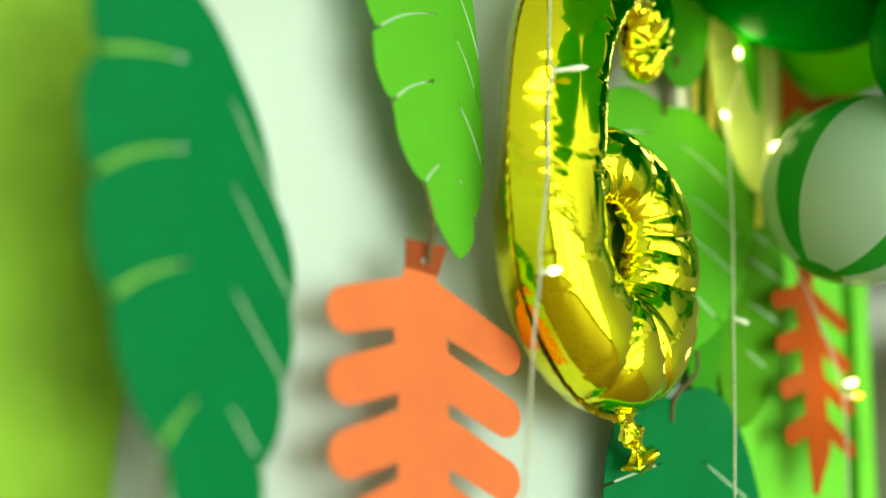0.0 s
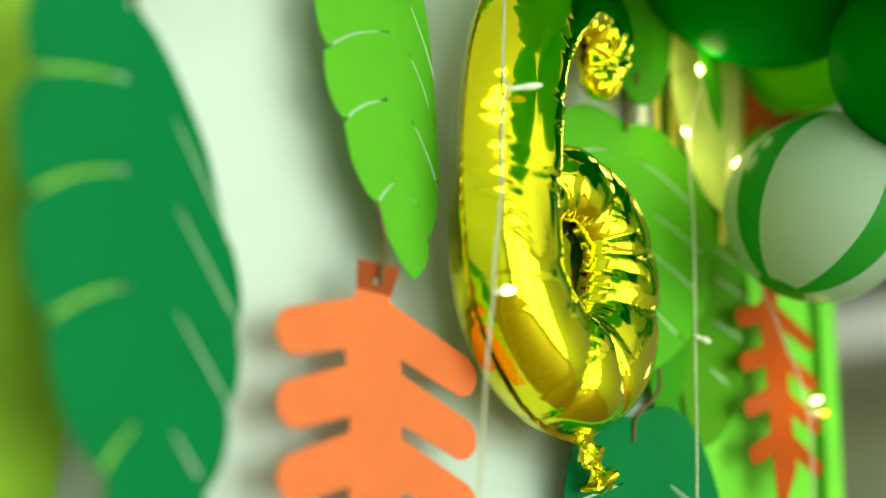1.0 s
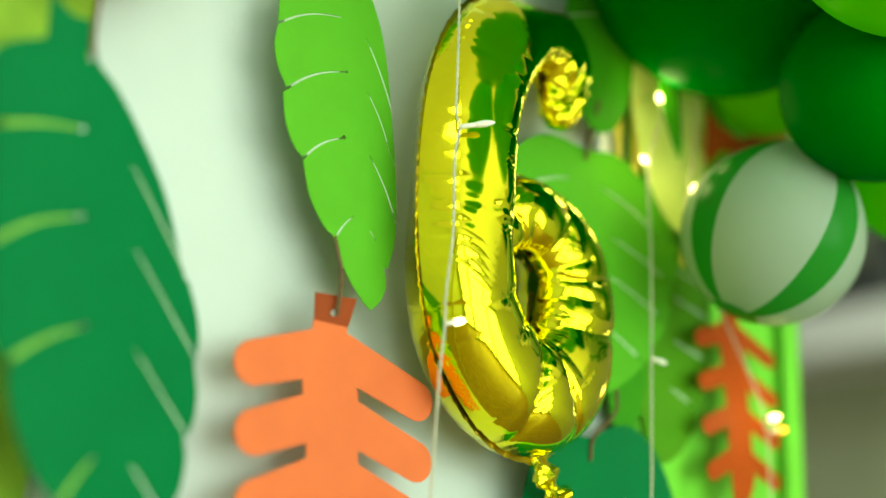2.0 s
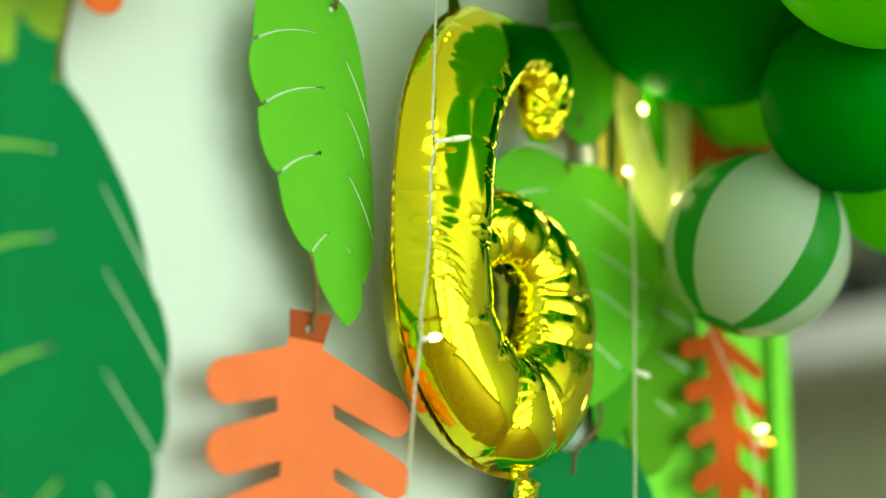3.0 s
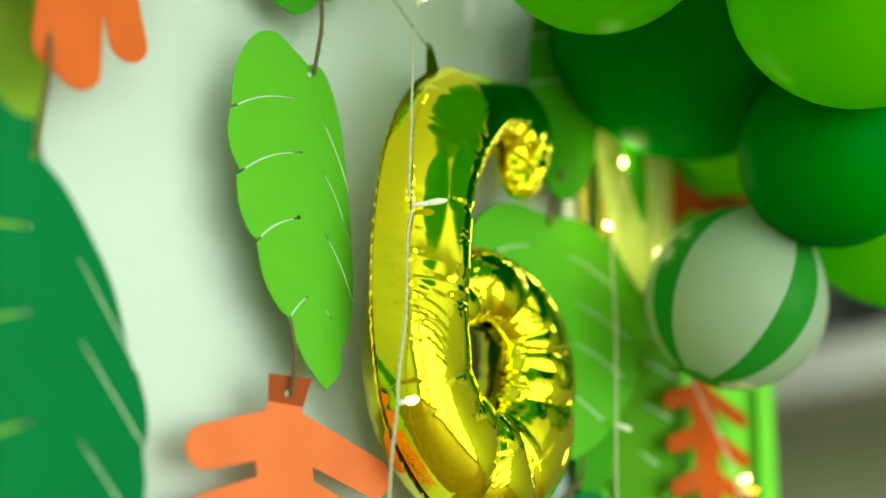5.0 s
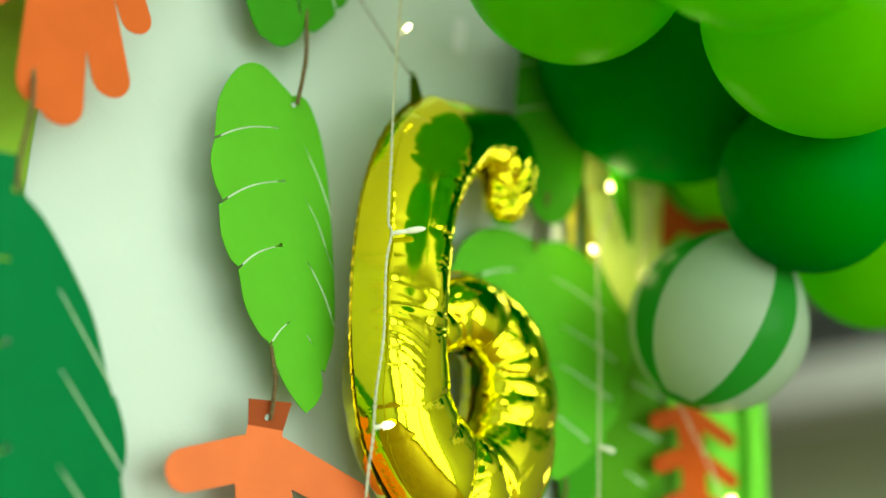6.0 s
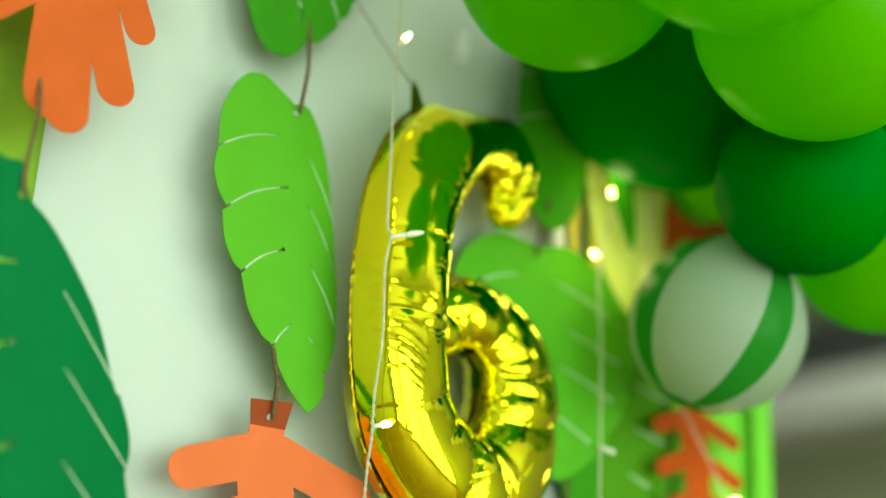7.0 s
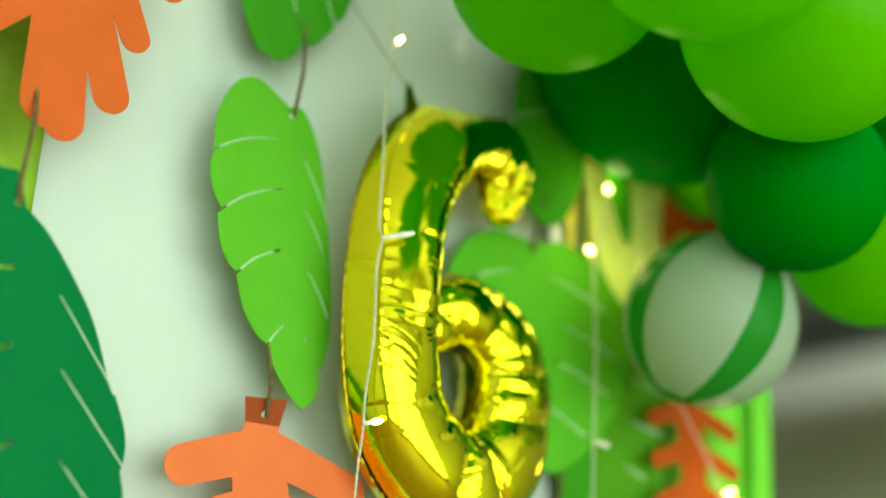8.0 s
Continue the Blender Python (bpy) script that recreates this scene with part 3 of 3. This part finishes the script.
card("paper_leaf", [lobed([
    [(0.2393, 1.6133), (0.2258, 1.6143), (0.1977, 1.6153), (0.1741, 1.6051), (0.1582, 1.5867), (0.1515, 1.5592), (0.1560, 1.5204), (0.1763, 1.4796), (0.2123, 1.4459), (0.2629, 1.4275)],
    [(0.2629, 1.4275), (0.2888, 1.4439), (0.3147, 1.4663)], [(0.3125, 1.4704), (0.3271, 1.4867), (0.3372, 1.5082)], [(0.3327, 1.5122), (0.3406, 1.5275), (0.3462, 1.5469)],
    [(0.3406, 1.5510), (0.3429, 1.5622), (0.3372, 1.5755)], [(0.3316, 1.5786), (0.3193, 1.5959), (0.2978, 1.6102), (0.2686, 1.6194), (0.2416, 1.6143)]])],
     [slit((0.2190, 1.5857), (0.1786, 1.5714), 0.001, 0.002, 0.002, 12, 0.0), slit((0.2505, 1.5877), (0.3170, 1.5673), 0.001, 0.002, -0.003, 12, 0.0), slit((0.2640, 1.5500), (0.3327, 1.5296), 0.001, 0.0018, -0.002),
      slit((0.2584, 1.5194), (0.3259, 1.4969), 0.001, 0.0018, -0.002), slit((0.2516, 1.4826), (0.3001, 1.4602), 0.001, 0.0018), slit((0.2235, 1.5357), (0.1729, 1.5204), 0.001, 0.002)],
     (0.2376, 1.6061), -0.020, curl(0.004, 0.0, 0.01), P_MID, "round light green paper leaf with cut slits and notched edge", "paper leaf", lit_slits=[P_LIT_SLIT])
twine([(0.236, -0.032, 1.650), (0.236, -0.026, 1.632), (0.233, -0.0235, 1.622), (0.2325, -0.0230, 1.604)], "brown jute twine tying two green leaves", 7, 6)
card("paper_leaf", [leaf_outline((0.24, 1.391), (0.285, 1.16), 0.084, 0.098, 0.018, 0.022, 1.0, 0.8, 1.2)],
     [slit((0.278, 1.352), (0.335, 1.33), 0.001, 0.002), slit((0.285, 1.315), (0.35, 1.285), 0.001, 0.002), slit((0.232, 1.345), (0.18, 1.325), 0.001, 0.002)],
     (0.24, 1.38), -0.022, curl(0.012, 0.0, 0.02), P_TEAL, "round teal green paper leaf with cut slits", "paper leaf", lit_slits=[P_LIT_SLIT])
twine([(0.266, -0.026, 1.43), (0.262, -0.028, 1.412), (0.243, -0.025, 1.392), (0.241, -0.0235, 1.375)], "brown jute twine above the teal leaf", 8, 6)

# leaves on the bright hanging
card("paper_leaf", [leaf_outline((0.367, 1.582), (0.333, 1.385), 0.036, 0.044, 0.006, 0.006, 0.95, 0.85, 1.25)],
     [slit((0.347, 1.546), (0.381, 1.538), 0.001, 0.002), slit((0.347, 1.522), (0.396, 1.511), 0.001, 0.0022), slit((0.347, 1.486), (0.390, 1.476), 0.001, 0.0022), slit((0.344, 1.447), (0.370, 1.437), 0.001, 0.002)],
     (0.367, 1.578), -0.012, curl(0.02, 0.0, 0.03), P_OLIVE, "olive green pointed paper leaf on green crepe paper", "paper leaf", lit_slits=[P_LIT_SLIT])
card("paper_leaf", [leaf_outline((0.300, 1.500), (0.290, 1.395), 0.020, 0.022, 0, 0, 1, 0.9, 1.4)], [], (0.300, 1.495), -0.010, curl(0.02), P_DARK, "small narrow dark green paper leaf", "paper leaf")
card("paper_leaf", [leaf_outline((0.281, 1.755), (0.311, 1.620), 0.012, 0.013, 0, 0, 1, 0.9, 1.4)], [], (0.281, 1.75), -0.050, curl(0.02), P_DARK, "thin olive green paper leaf hanging at an angle", "paper leaf")
card("paper_leaf", [leaf_outline((0.322, 1.80), (0.345, 1.572), 0.046, 0.048, 0, 0, 1.0, 0.9, 1.3)], [slit((0.345, 1.70), (0.382, 1.675)), slit((0.322, 1.69), (0.290, 1.67))],
     (0.330, 1.77), -0.022, curl(0.02, 0.0, 0.03), P_PALE, "pale yellow-green paper leaf on green crepe paper", "paper leaf")
card("split_leaf", [[(0.366, 1.634), (0.368, 1.688), (0.383, 1.676), (0.412, 1.672), (0.485, 1.706), (0.490, 1.672), (0.412, 1.656), (0.388, 1.655)]], [], (0.40, 1.668), -0.034,
     curl(0.01, 0.0, 0.03), P_RED, "red-orange paper cut-out half hidden by balloons", "paper leaf")
fern((0.402, 1.518), -0.028, 0.76, 4, P_RED, P_RED, "small red-orange paper fern on green crepe paper", 0.044, 0.98, 0.72)
twine([(0.402, -0.032, 1.635), (0.402, -0.031, 1.56), (0.402, -0.0305, 1.514)], "brown jute twine holding the small fern", 9, 4)


# ---- gold foil numeral balloon
SIX_Y, SIX_TOP = -0.052, 1.6894
six = thing("foil_balloon", None, None, pose(0.093, SIX_Y, 0.0, 0, 0, 8), "shiny gold foil number six balloon hanging on the wall", "balloon")
# the stroke's middle line with its half-width: x, z, r
STROKE = [(0.092, 1.630, 0.0215), (0.094, 1.652, 0.0255), (0.076, 1.671, 0.0270), (0.037, 1.666, 0.0320), (0.004, 1.634, 0.0355), (-0.012, 1.598, 0.0355), (-0.018, 1.557, 0.0355), (-0.018, 1.517, 0.0355), (-0.013, 1.478, 0.0365),
          (0.001, 1.438, 0.0380), (0.033, 1.411, 0.0405), (0.067, 1.406, 0.0410), (0.095, 1.431, 0.0400), (0.104, 1.471, 0.0375), (0.097, 1.506, 0.0335), (0.073, 1.526, 0.0305), (0.045, 1.529, 0.0275), (0.023, 1.513, 0.0215)]
spine = sample([(x, r, z) for x, z, r in STROKE], 420)
cs = np.array([(p.x, p.z) for p in spine])
run = np.r_[0, np.cumsum(np.linalg.norm(np.diff(cs, axis=0), axis=1))]
u = run / run[-1]
cr = np.array([p.y for p in spine])
tang = np.gradient(cs, axis=0)
tang /= np.linalg.norm(tang, axis=1)[:, None]
nrm = np.c_[-tang[:, 1], tang[:, 0]]


def six_field(p):
    d = np.linalg.norm(p[:, None, :] - cs[None], axis=2) - cr[None]
    k = d.argmin(1)
    return np.maximum(d[np.arange(len(p)), k], p[:, 1] - SIX_TOP - 0.2 * (p[:, 0] - 0.035)), k


def foil_height(p):
    """How far the foil stands out from the seam plane: round over the stroke, with sharp puckers that run in from the seam."""
    d, k = six_field(p)
    r = cr[k]
    t = np.clip(-d / r, 0, 1)
    side = np.sign(((p - cs[k]) * nrm[k]).sum(1))
    s = run[k]
    h = r * 0.92 * np.sqrt(np.clip(1 - (1 - t) ** 2.5, 0, 1))
    inner = side > 0
    # the stem is fullest towards its inner edge
    lat = ((p - cs[k]) * nrm[k]).sum(1) / r
    h *= 1 + 0.36 * np.clip(lat, -1, 1) * np.clip((s / run[-1] - 0.06) / 0.06, 0, 1) * np.clip((0.52 - s / run[-1]) / 0.12, 0, 1)
    loop = np.clip((s / run[-1] - 0.5) / 0.1, 0, 1)
    # short puckers beside the weld, a few long folds across the strokes, deep folds round the eye
    wob = s / 0.021 + 0.45 * np.sin(s * 47 + side) + 0.3 * np.sin(s * 131) + 0.5 * side
    gate = 0.35 + 0.65 * np.clip(np.sin(s * 38 + 2.1 * side) + 0.3, 0, 1)
    h *= 1 - 0.36 * gate * (1 - np.abs(np.sin(math.pi * wob))) ** 3 * np.exp(-(t / 0.20) ** 1.5)
    # sharp folds across the stem at its inner edge, and a gathered end on the arm
    for at in (0.046, 0.066, 0.086, 0.158, 0.205, 0.262):
        h *= 1 - np.where(inner, 0.06, 0.02) * np.exp(-((s - at) / 0.0022) ** 2) * np.exp(-(t / 0.62) ** 2)
        h *= 1 + np.where(inner, 0.02, 0.01) * np.exp(-((s - at - 0.006) / 0.0030) ** 2) * np.exp(-(t / 0.62) ** 2)
    cap = np.exp(-(s / 0.020) ** 2)
    ang = np.arctan2(p[:, 1] - cs[0][1], p[:, 0] - cs[0][0])
    h *= 1 - 0.30 * cap * (1 - np.abs(np.sin(4.5 * ang))) ** 1.5 - 0.30 * cap
    wob2 = s / 0.044 + 0.35 * np.sin(s * 33 + 1.0)
    h *= 1 - np.where(inner, 0.02 + 0.10 * loop, 0.0) * (1 - np.abs(np.sin(math.pi * wob2))) ** 2 * np.exp(-(t / 0.85) ** 3)
    h *= 1 + 0.012 * np.sin(s * 52 + 1.5 * side) * np.exp(-(t / 0.7) ** 2)
    # flat facets round the loop, parted by valleys that run right across the stroke
    wob3 = s / 0.047 + 0.22 * np.sin(s * 61) + 0.12 * lat
    ridge = 1 - np.abs(np.sin(math.pi * wob3))
    h *= 1 - loop * (0.09 * ridge ** 4 + 0.05 * ridge)
    # crumpled knots on the crest of the stem
    for zz, la in ((1.545, 0.5), (1.500, 0.45)):
        at = run[np.abs(cs[:210, 1] - zz).argmin() if zz < 1.6 else 60 + np.abs(cs[60:140, 1] - zz).argmin()]
        h *= 1 - 0.035 * np.exp(-((lat - la) / 0.16) ** 2) * np.exp(-((s - at) / 0.006) ** 2) * (0.6 + np.cos(2 * math.pi * (s - at) / 0.0042 + 3 * lat))
    h *= 1 - 0.03 * np.exp(-((lat - 0.72) / 0.05) ** 2) * (1 - loop)
    return h


from mathutils.geometry import delaunay_2d_cdt
rim = []
for sgn in (1, -1):
    e = cs + sgn * nrm * (cr * 1.0)[:, None]
    dd, _ = six_field(e)
    rim.append(e[dd > -0.0008])
for end, sg in ((0, -1), (-1, 1)):
    a0 = math.atan2(sg * tang[end][1], sg * tang[end][0])
    arc = np.array([(cs[end][0] + cr[end] * math.cos(a0 + a), cs[end][1] + cr[end] * math.sin(a0 + a)) for a in np.linspace(-1.5, 1.5, 40)])
    dd, _ = six_field(arc)
    rim.append(arc[dd > -0.0008])
rim.append(np.c_[np.linspace(-0.01, 0.13, 110), SIX_TOP + 0.2 * (np.linspace(-0.01, 0.13, 110) - 0.035)])
rim = np.concatenate(rim)
rim = rim[np.abs(six_field(rim)[0]) < 0.0009]
st = 0.0014
gx, gz = np.meshgrid(np.arange(-0.04, 0.15, st), np.arange(1.35, 1.72, st))
g = np.c_[gx.ravel() + (np.round(gz.ravel() / st) % 2) * st / 2, gz.ravel()]
gd, _ = six_field(g)
g = g[gd < -0.0009]
v2, _, f2, *_ = delaunay_2d_cdt([Vector(p) for p in np.r_[rim, g].tolist()], [], [], 0, 1e-6)
v2 = np.array([tuple(p) for p in v2])
f2 = np.array([tuple(t) for t in f2])
cd, _ = six_field(v2[f2].mean(1))
f2 = f2[cd < -0.0002]
ht = foil_height(v2)
for nm, sg in (("front_foil", -1), ("back_foil", 1)):
    hs = ht
    vv = np.c_[v2[:, 0], sg * hs * (1.0 if sg < 0 else 0.95), v2[:, 1]]
    piece(nm, mesh_of(nm, vv, f2[:, ::sg].tolist() if sg < 0 else f2.tolist(), True), GOLD, six)
# flat welded rim, slightly crinkled
for sgn, nm, ua, ub in ((1, "inner_seam", 0.0, 0.4), (1, "eye_seam", 0.4, 1.0), (-1, "outer_seam", 0.0, 1.0)):
    sv, sf = [], []
    prev = None
    for i in range(len(cs)):
        if not ua <= u[i] <= ub:
            continue
        a = cs[i] + sgn * nrm[i] * (cr[i] - 0.0012)
        frill = 0.0080 * max(0.0, math.sin(run[i] * 620 + 2 * math.sin(run[i] * 90))) ** 4 if nm == "inner_seam" else 0.0
        b = cs[i] + sgn * nrm[i] * (cr[i] + 0.0026 + frill)
        if b[1] > SIX_TOP + 0.2 * (b[0] - 0.035) or six_field(b[None])[0][0] < 0.0022:
            prev = None
            continue
        zig = 0.0005 * math.sin(run[i] * 700) + 0.0004 * math.sin(run[i] * 1310) - 0.5 * frill
        k = len(sv)
        sv += [(a[0], 0.0002, a[1]), (b[0], zig, b[1])]
        if prev is not None:
            sf.append((prev, prev + 1, k + 1, k))
        prev = k
    if sf:
        piece(nm, mesh_of(nm, sv, sf, True), GOLD_SEAM, six, None, "flat crinkled golden seam")
# filling neck at the foot
nv, nf = [], []
NR, NS = 26, 20
for j in range(NR + 1):
    t = j / NR
    c = Vector((0.074 + 0.030 * t, 0.0, 1.372 - 0.036 * t))
    ax = Vector((0.57, 0, -0.82))
    rad = 0.0085 + 0.0035 * math.sin(t * 17) * (0.4 + t) + 0.004 * (t > 0.8)
    for i in range(NS):
        a = 2 * math.pi * i / NS
        w = 1 + 0.16 * math.sin(5 * a + 9 * t)
        nv.append(c + Vector((0.82, 0, 0.57)) * rad * w * math.cos(a) + Vector((0, 1, 0)) * rad * 0.6 * w * math.sin(a))
for j in range(NR):
    for i in range(NS):
        a, b = j * NS + i, j * NS + (i + 1) % NS
        nf.append((a, b, b + NS, a + NS))
nf.append(tuple(range(NR * NS, NR * NS + NS)))
piece("filling_neck", mesh_of("filling_neck", nv, nf, False), GOLD, six, None, "crumpled gold filling neck")
# hanging tab
tab = cut_sheet("hanging_tab", [capsule((-0.004, 1.672), (-0.010, 1.694), 0.008, 0.003)], [ring((-0.010, 1.694), 0.0014)], lambda x, z: 0.0, 0.0005, 0.003)
piece("hanging_tab", tab, GOLD_SEAM, six)
cord = [(0.080, SIX_Y - 0.001, 1.694), (0.068, -0.040, 1.720), (0.050, -0.022, 1.760), (0.03, -0.008, 1.80), (0.012, 0.0035, 1.835)]
thing("hanging_thread", tube_mesh("hanging_thread", [sample(cord, 40)], 0.0005, 5), TWINE, I4, "thin grey thread holding the foil balloon", "thread")

# ---- fairy lights
def led_bulb(string, at, way, lit, label, long=1.0):
    at, way = Vector(at), Vector(way).normalized()
    m = Matrix.Translation(at) @ way.to_track_quat("Z", "Y").to_matrix().to_4x4() @ Matrix.Diagonal((1, 1, long, 1))
    base = tube_mesh("bulb", [[(0, 0, 0), (0, 0, 0.006)]], 0.0016, 8)
    bulb = piece("bulb", base, LED_OFF, string, m)
    n = 8
    tip = [(0, 0, 0.006 + 0.0075 * k / n) for k in range(n + 1)]
    piece("led", tube_mesh("led", [tip], lambda t: 0.0023 * math.sqrt(max(0.02, 1 - (2 * t - 0.75) ** 2 * 0.62)), 10), lit, bulb, None, label)


front = thing("fairy_lights", None, None, I4, "clear twisted cable of fairy lights with warm bulbs", "fairy lights", "strings of fairy lights")
wire = [(0.0475, -0.060, 2.02), (0.0480, -0.076, 1.86), (0.0484, -0.081, 1.742), (0.0474, -0.082, 1.697), (0.0474, -0.082, 1.652), (0.0484, -0.082, 1.609), (0.0484, -0.083, 1.568), (0.0510, -0.084, 1.558), (0.0490, -0.083, 1.536), (0.0505, -0.083, 1.489),
        (0.0480, -0.082, 1.450), (0.0480, -0.082, 1.424), (0.0474, -0.080, 1.399), (0.0474, -0.078, 1.344), (0.048, -0.075, 1.30), (0.048, -0.065, 1.15)]
piece("cable", tube_mesh("cable", twisted(wire, 0.00058, 95, 620), 0.00055, 5), CLEAR, front)
led_bulb(front, (0.0480, -0.082, 1.702), (0.5, -0.3, 0.75), LED, "lit warm white bulb")
led_bulb(front, (0.0480, -0.082, 1.429), (0.8, -0.4, 0.25), LED, "lit warm white bulb")
led_bulb(front, (0.0510, -0.084, 1.558), (0.80, -0.55, 0.22), LED_OFF, "unlit bulb", 1.7)
rear = thing("fairy_lights", None, None, I4, "clear cable of fairy lights hanging before green paper", "fairy lights", "strings of fairy lights")
rw = [(0.29, -0.03, 2.0), (0.30, -0.040, 1.72), (0.296, -0.046, 1.66), (0.276, -0.048, 1.604), (0.277, -0.050, 1.53), (0.277, -0.050, 1.45), (0.277, -0.05, 1.35), (0.28, -0.045, 1.15)]
piece("cable", tube_mesh("cable", twisted(rw, 0.0006, 80, 420), 0.0005, 5), CLEAR, rear)
for at, way in (((0.276, -0.048, 1.606), (-0.9, -0.3, 0.1)), ((0.296, -0.045, 1.662), (-0.8, -0.4, 0.4)),
                ((0.277, -0.050, 1.453), (0.9, -0.3, -0.2))):
    led_bulb(rear, at, way, LED if at[2] > 1.5 else LED_OFF, "lit warm white bulb" if at[2] > 1.5 else "unlit bulb")
side = thing("fairy_lights", None, None, I4, "clear cable of fairy lights beside the small fern", "fairy lights", "strings of fairy lights")
sw = [(0.342, -0.03, 1.95), (0.340, -0.045, 1.68), (0.322, -0.050, 1.60), (0.322, -0.048, 1.56), (0.38, -0.046, 1.49), (0.424, -0.043, 1.432), (0.432, -0.042, 1.36), (0.43, -0.04, 1.15)]
piece("cable", tube_mesh("cable", twisted(sw, 0.0006, 80, 420), 0.0005, 5), CLEAR, side)
# the amber one glows in place of an orange reflection beside its neighbour
for at, way, lit in (((0.322, -0.050, 1.592), (-0.2, -0.7, 0.3), LED), ((0.424, -0.043, 1.428), (0.2, -0.7, 0.2), LED), ((0.434, -0.042, 1.422), (0.7, -0.5, 0.1), AMBER_GLINT)):
    led_bulb(side, at, way, lit, "lit warm bulb, amber where it stands for a reflection")

# the light that the lit bulbs of the two rear strings give
for at in ((0.266, -0.062, 1.608), (0.285, -0.058, 1.670), (0.320, -0.066, 1.598), (0.428, -0.060, 1.434)):
    data = bpy.data.lights.new("bulb_glow", "POINT")
    data.energy, data.color, data.shadow_soft_size = 0.08, (1.0, 0.80, 0.36), 0.012
    new("bulb_glow", data).location = at

# ---- foil streamers
for i, (x, w, mat, zt, zb, lab) in enumerate(((0.262, 0.012, SILVER, 1.78, 1.54, "white shiny foil streamer on the wall"), (0.282, 0.020, GOLD_STRIP, 1.80, 1.56, "thin gold foil streamer on green paper"),
                                              (0.304, 0.008, GOLD_STRIP, 1.80, 1.53, "thin gold foil streamer on green paper"), (0.362, 0.008, GOLD_STRIP, 1.80, 1.55, "thin gold foil streamer on green paper"))):
    nz = 60
    vs, fs = [], []
    for j in range(nz + 1):
        z = zt + (zb - zt) * j / nz
        tw = 0.5 * math.sin(z * 23 + i * 2)
        for k in (-1, 1):
            vs.append((x + k * w / 2 * math.cos(tw) + 0.002 * math.sin(z * 17 + i), -0.013 + k * w / 2 * math.sin(tw), z))
    for j in range(nz):
        fs.append((2 * j, 2 * j + 1, 2 * j + 3, 2 * j + 2))
    st_ob = thing("foil_streamer", mesh_of("foil_streamer", vs, fs, True), mat, I4, lab, "streamer", "foil streamers")
    so = st_ob.modifiers.new("thickness", "SOLIDIFY")
    so.thickness = 0.0003

# clear tape on the wall, its glint put in as white colour
thing("adhesive_tape", cut_sheet("adhesive_tape", [[(-0.006, -0.016), (0.006, -0.014), (0.0065, 0.016), (-0.0055, 0.015)]], [], lambda x, z: 0.0005 * math.sin(300 * z), 0.0002, 0.003), SILVER,
      Matrix.Translation((0.166, 0.0022, 1.777)), "small shiny piece of tape on the wall", "tape")


# ---- latex balloons
def balloon(name, c, r, way, material, label, group="latex balloon garland"):
    """A round balloon drawn out towards its neck, with a rolled knot. way: where the neck points."""
    m = Matrix.Translation(c) @ Vector(way).normalized().to_track_quat("Z", "Y").to_matrix().to_4x4()
    ob = thing(name, None, None, m, label, "balloon", group)
    vs, fs = [], []
    nv, nu = 40, 56
    for j in range(nv + 1):
        th = math.pi * j / nv
        z = math.cos(th)
        rad = math.sin(th)
        zz = z * (1 + 0.10 * max(0, z) ** 3)
        if z > 0:
            rad *= 1 - 0.06 * z ** 2
        for i in range(nu):
            a = 2 * math.pi * i / nu
            k = 1 + 0.006 * math.sin(2 * a + 1) * math.sin(th)
            vs.append((r * rad * k * math.cos(a), r * rad * k * math.sin(a), r * zz))
    for j in range(nv):
        for i in range(nu):
            a, b = j * nu + i, j * nu + (i + 1) % nu
            fs.append((a, b, b + nu, a + nu)[::-1])
    piece("body", mesh_of("body", vs, fs, True), material, ob)
    prof = [(0.055, 1.085), (0.035, 1.12), (0.03, 1.14), (0.06, 1.17), (0.075, 1.19), (0.05, 1.205), (0.085, 1.23), (0.11, 1.26), (0.10, 1.262), (0.03, 1.22)]
    vs, fs = [], []
    for q, (pr, pz) in enumerate(prof):
        for i in range(16):
            a = 2 * math.pi * i / 16
            vs.append((pr * r * math.cos(a), pr * r * math.sin(a), pz * r))
    for j in range(len(prof) - 1):
        for i in range(16):
            a, b = j * 16 + i, j * 16 + (i + 1) % 16
            fs.append((a, b, b + 16, a + 16))
    piece("knot", mesh_of("knot", vs, fs, True), material, ob)
    return ob


BR, DK = "round bright green latex balloon in the garland", "round dark green latex balloon in the garland"
balloon("latex_balloon", (0.119, -0.183, 1.757), 0.080, (0.5, 0.5, 0.7), L_BRIGHT, BR)
balloon("latex_balloon", (0.240, -0.298, 1.709), 0.085, (0.2, 0.5, 0.85), L_BRIGHT, BR)
balloon("latex_balloon", (0.083, -0.365, 1.704), 0.084, (0.4, 0.3, 0.9), L_BRIGHT, BR)
balloon("latex_balloon", (0.3005, -0.112, 1.772), 0.111, (0.3, 0.2, 0.9), L_DARK, "large " + DK)
balloon("latex_balloon", (0.328, -0.213, 1.636), 0.067, (0.1, 0.3, 0.9), L_DARK, "small " + DK)
balloon("latex_balloon", (0.464, -0.177, 1.632), 0.0715, (-0.3, 0.3, 0.9), L_BRIGHT, BR)
balloon("latex_balloon", (0.418, -0.062, 1.724), 0.052, (0, 0.2, 1), L_BRIGHT, "small bright green latex balloon close to the wall")
balloon("latex_balloon", (0.490, -0.190, 1.762), 0.066, (-0.4, 0.1, 0.9), L_DARK, DK)
balloon("striped_balloon", (0.334, -0.119, 1.548), 0.0680, STRIPE_AXIS, L_STRIPE, "pale balloon printed with broad green stripes")
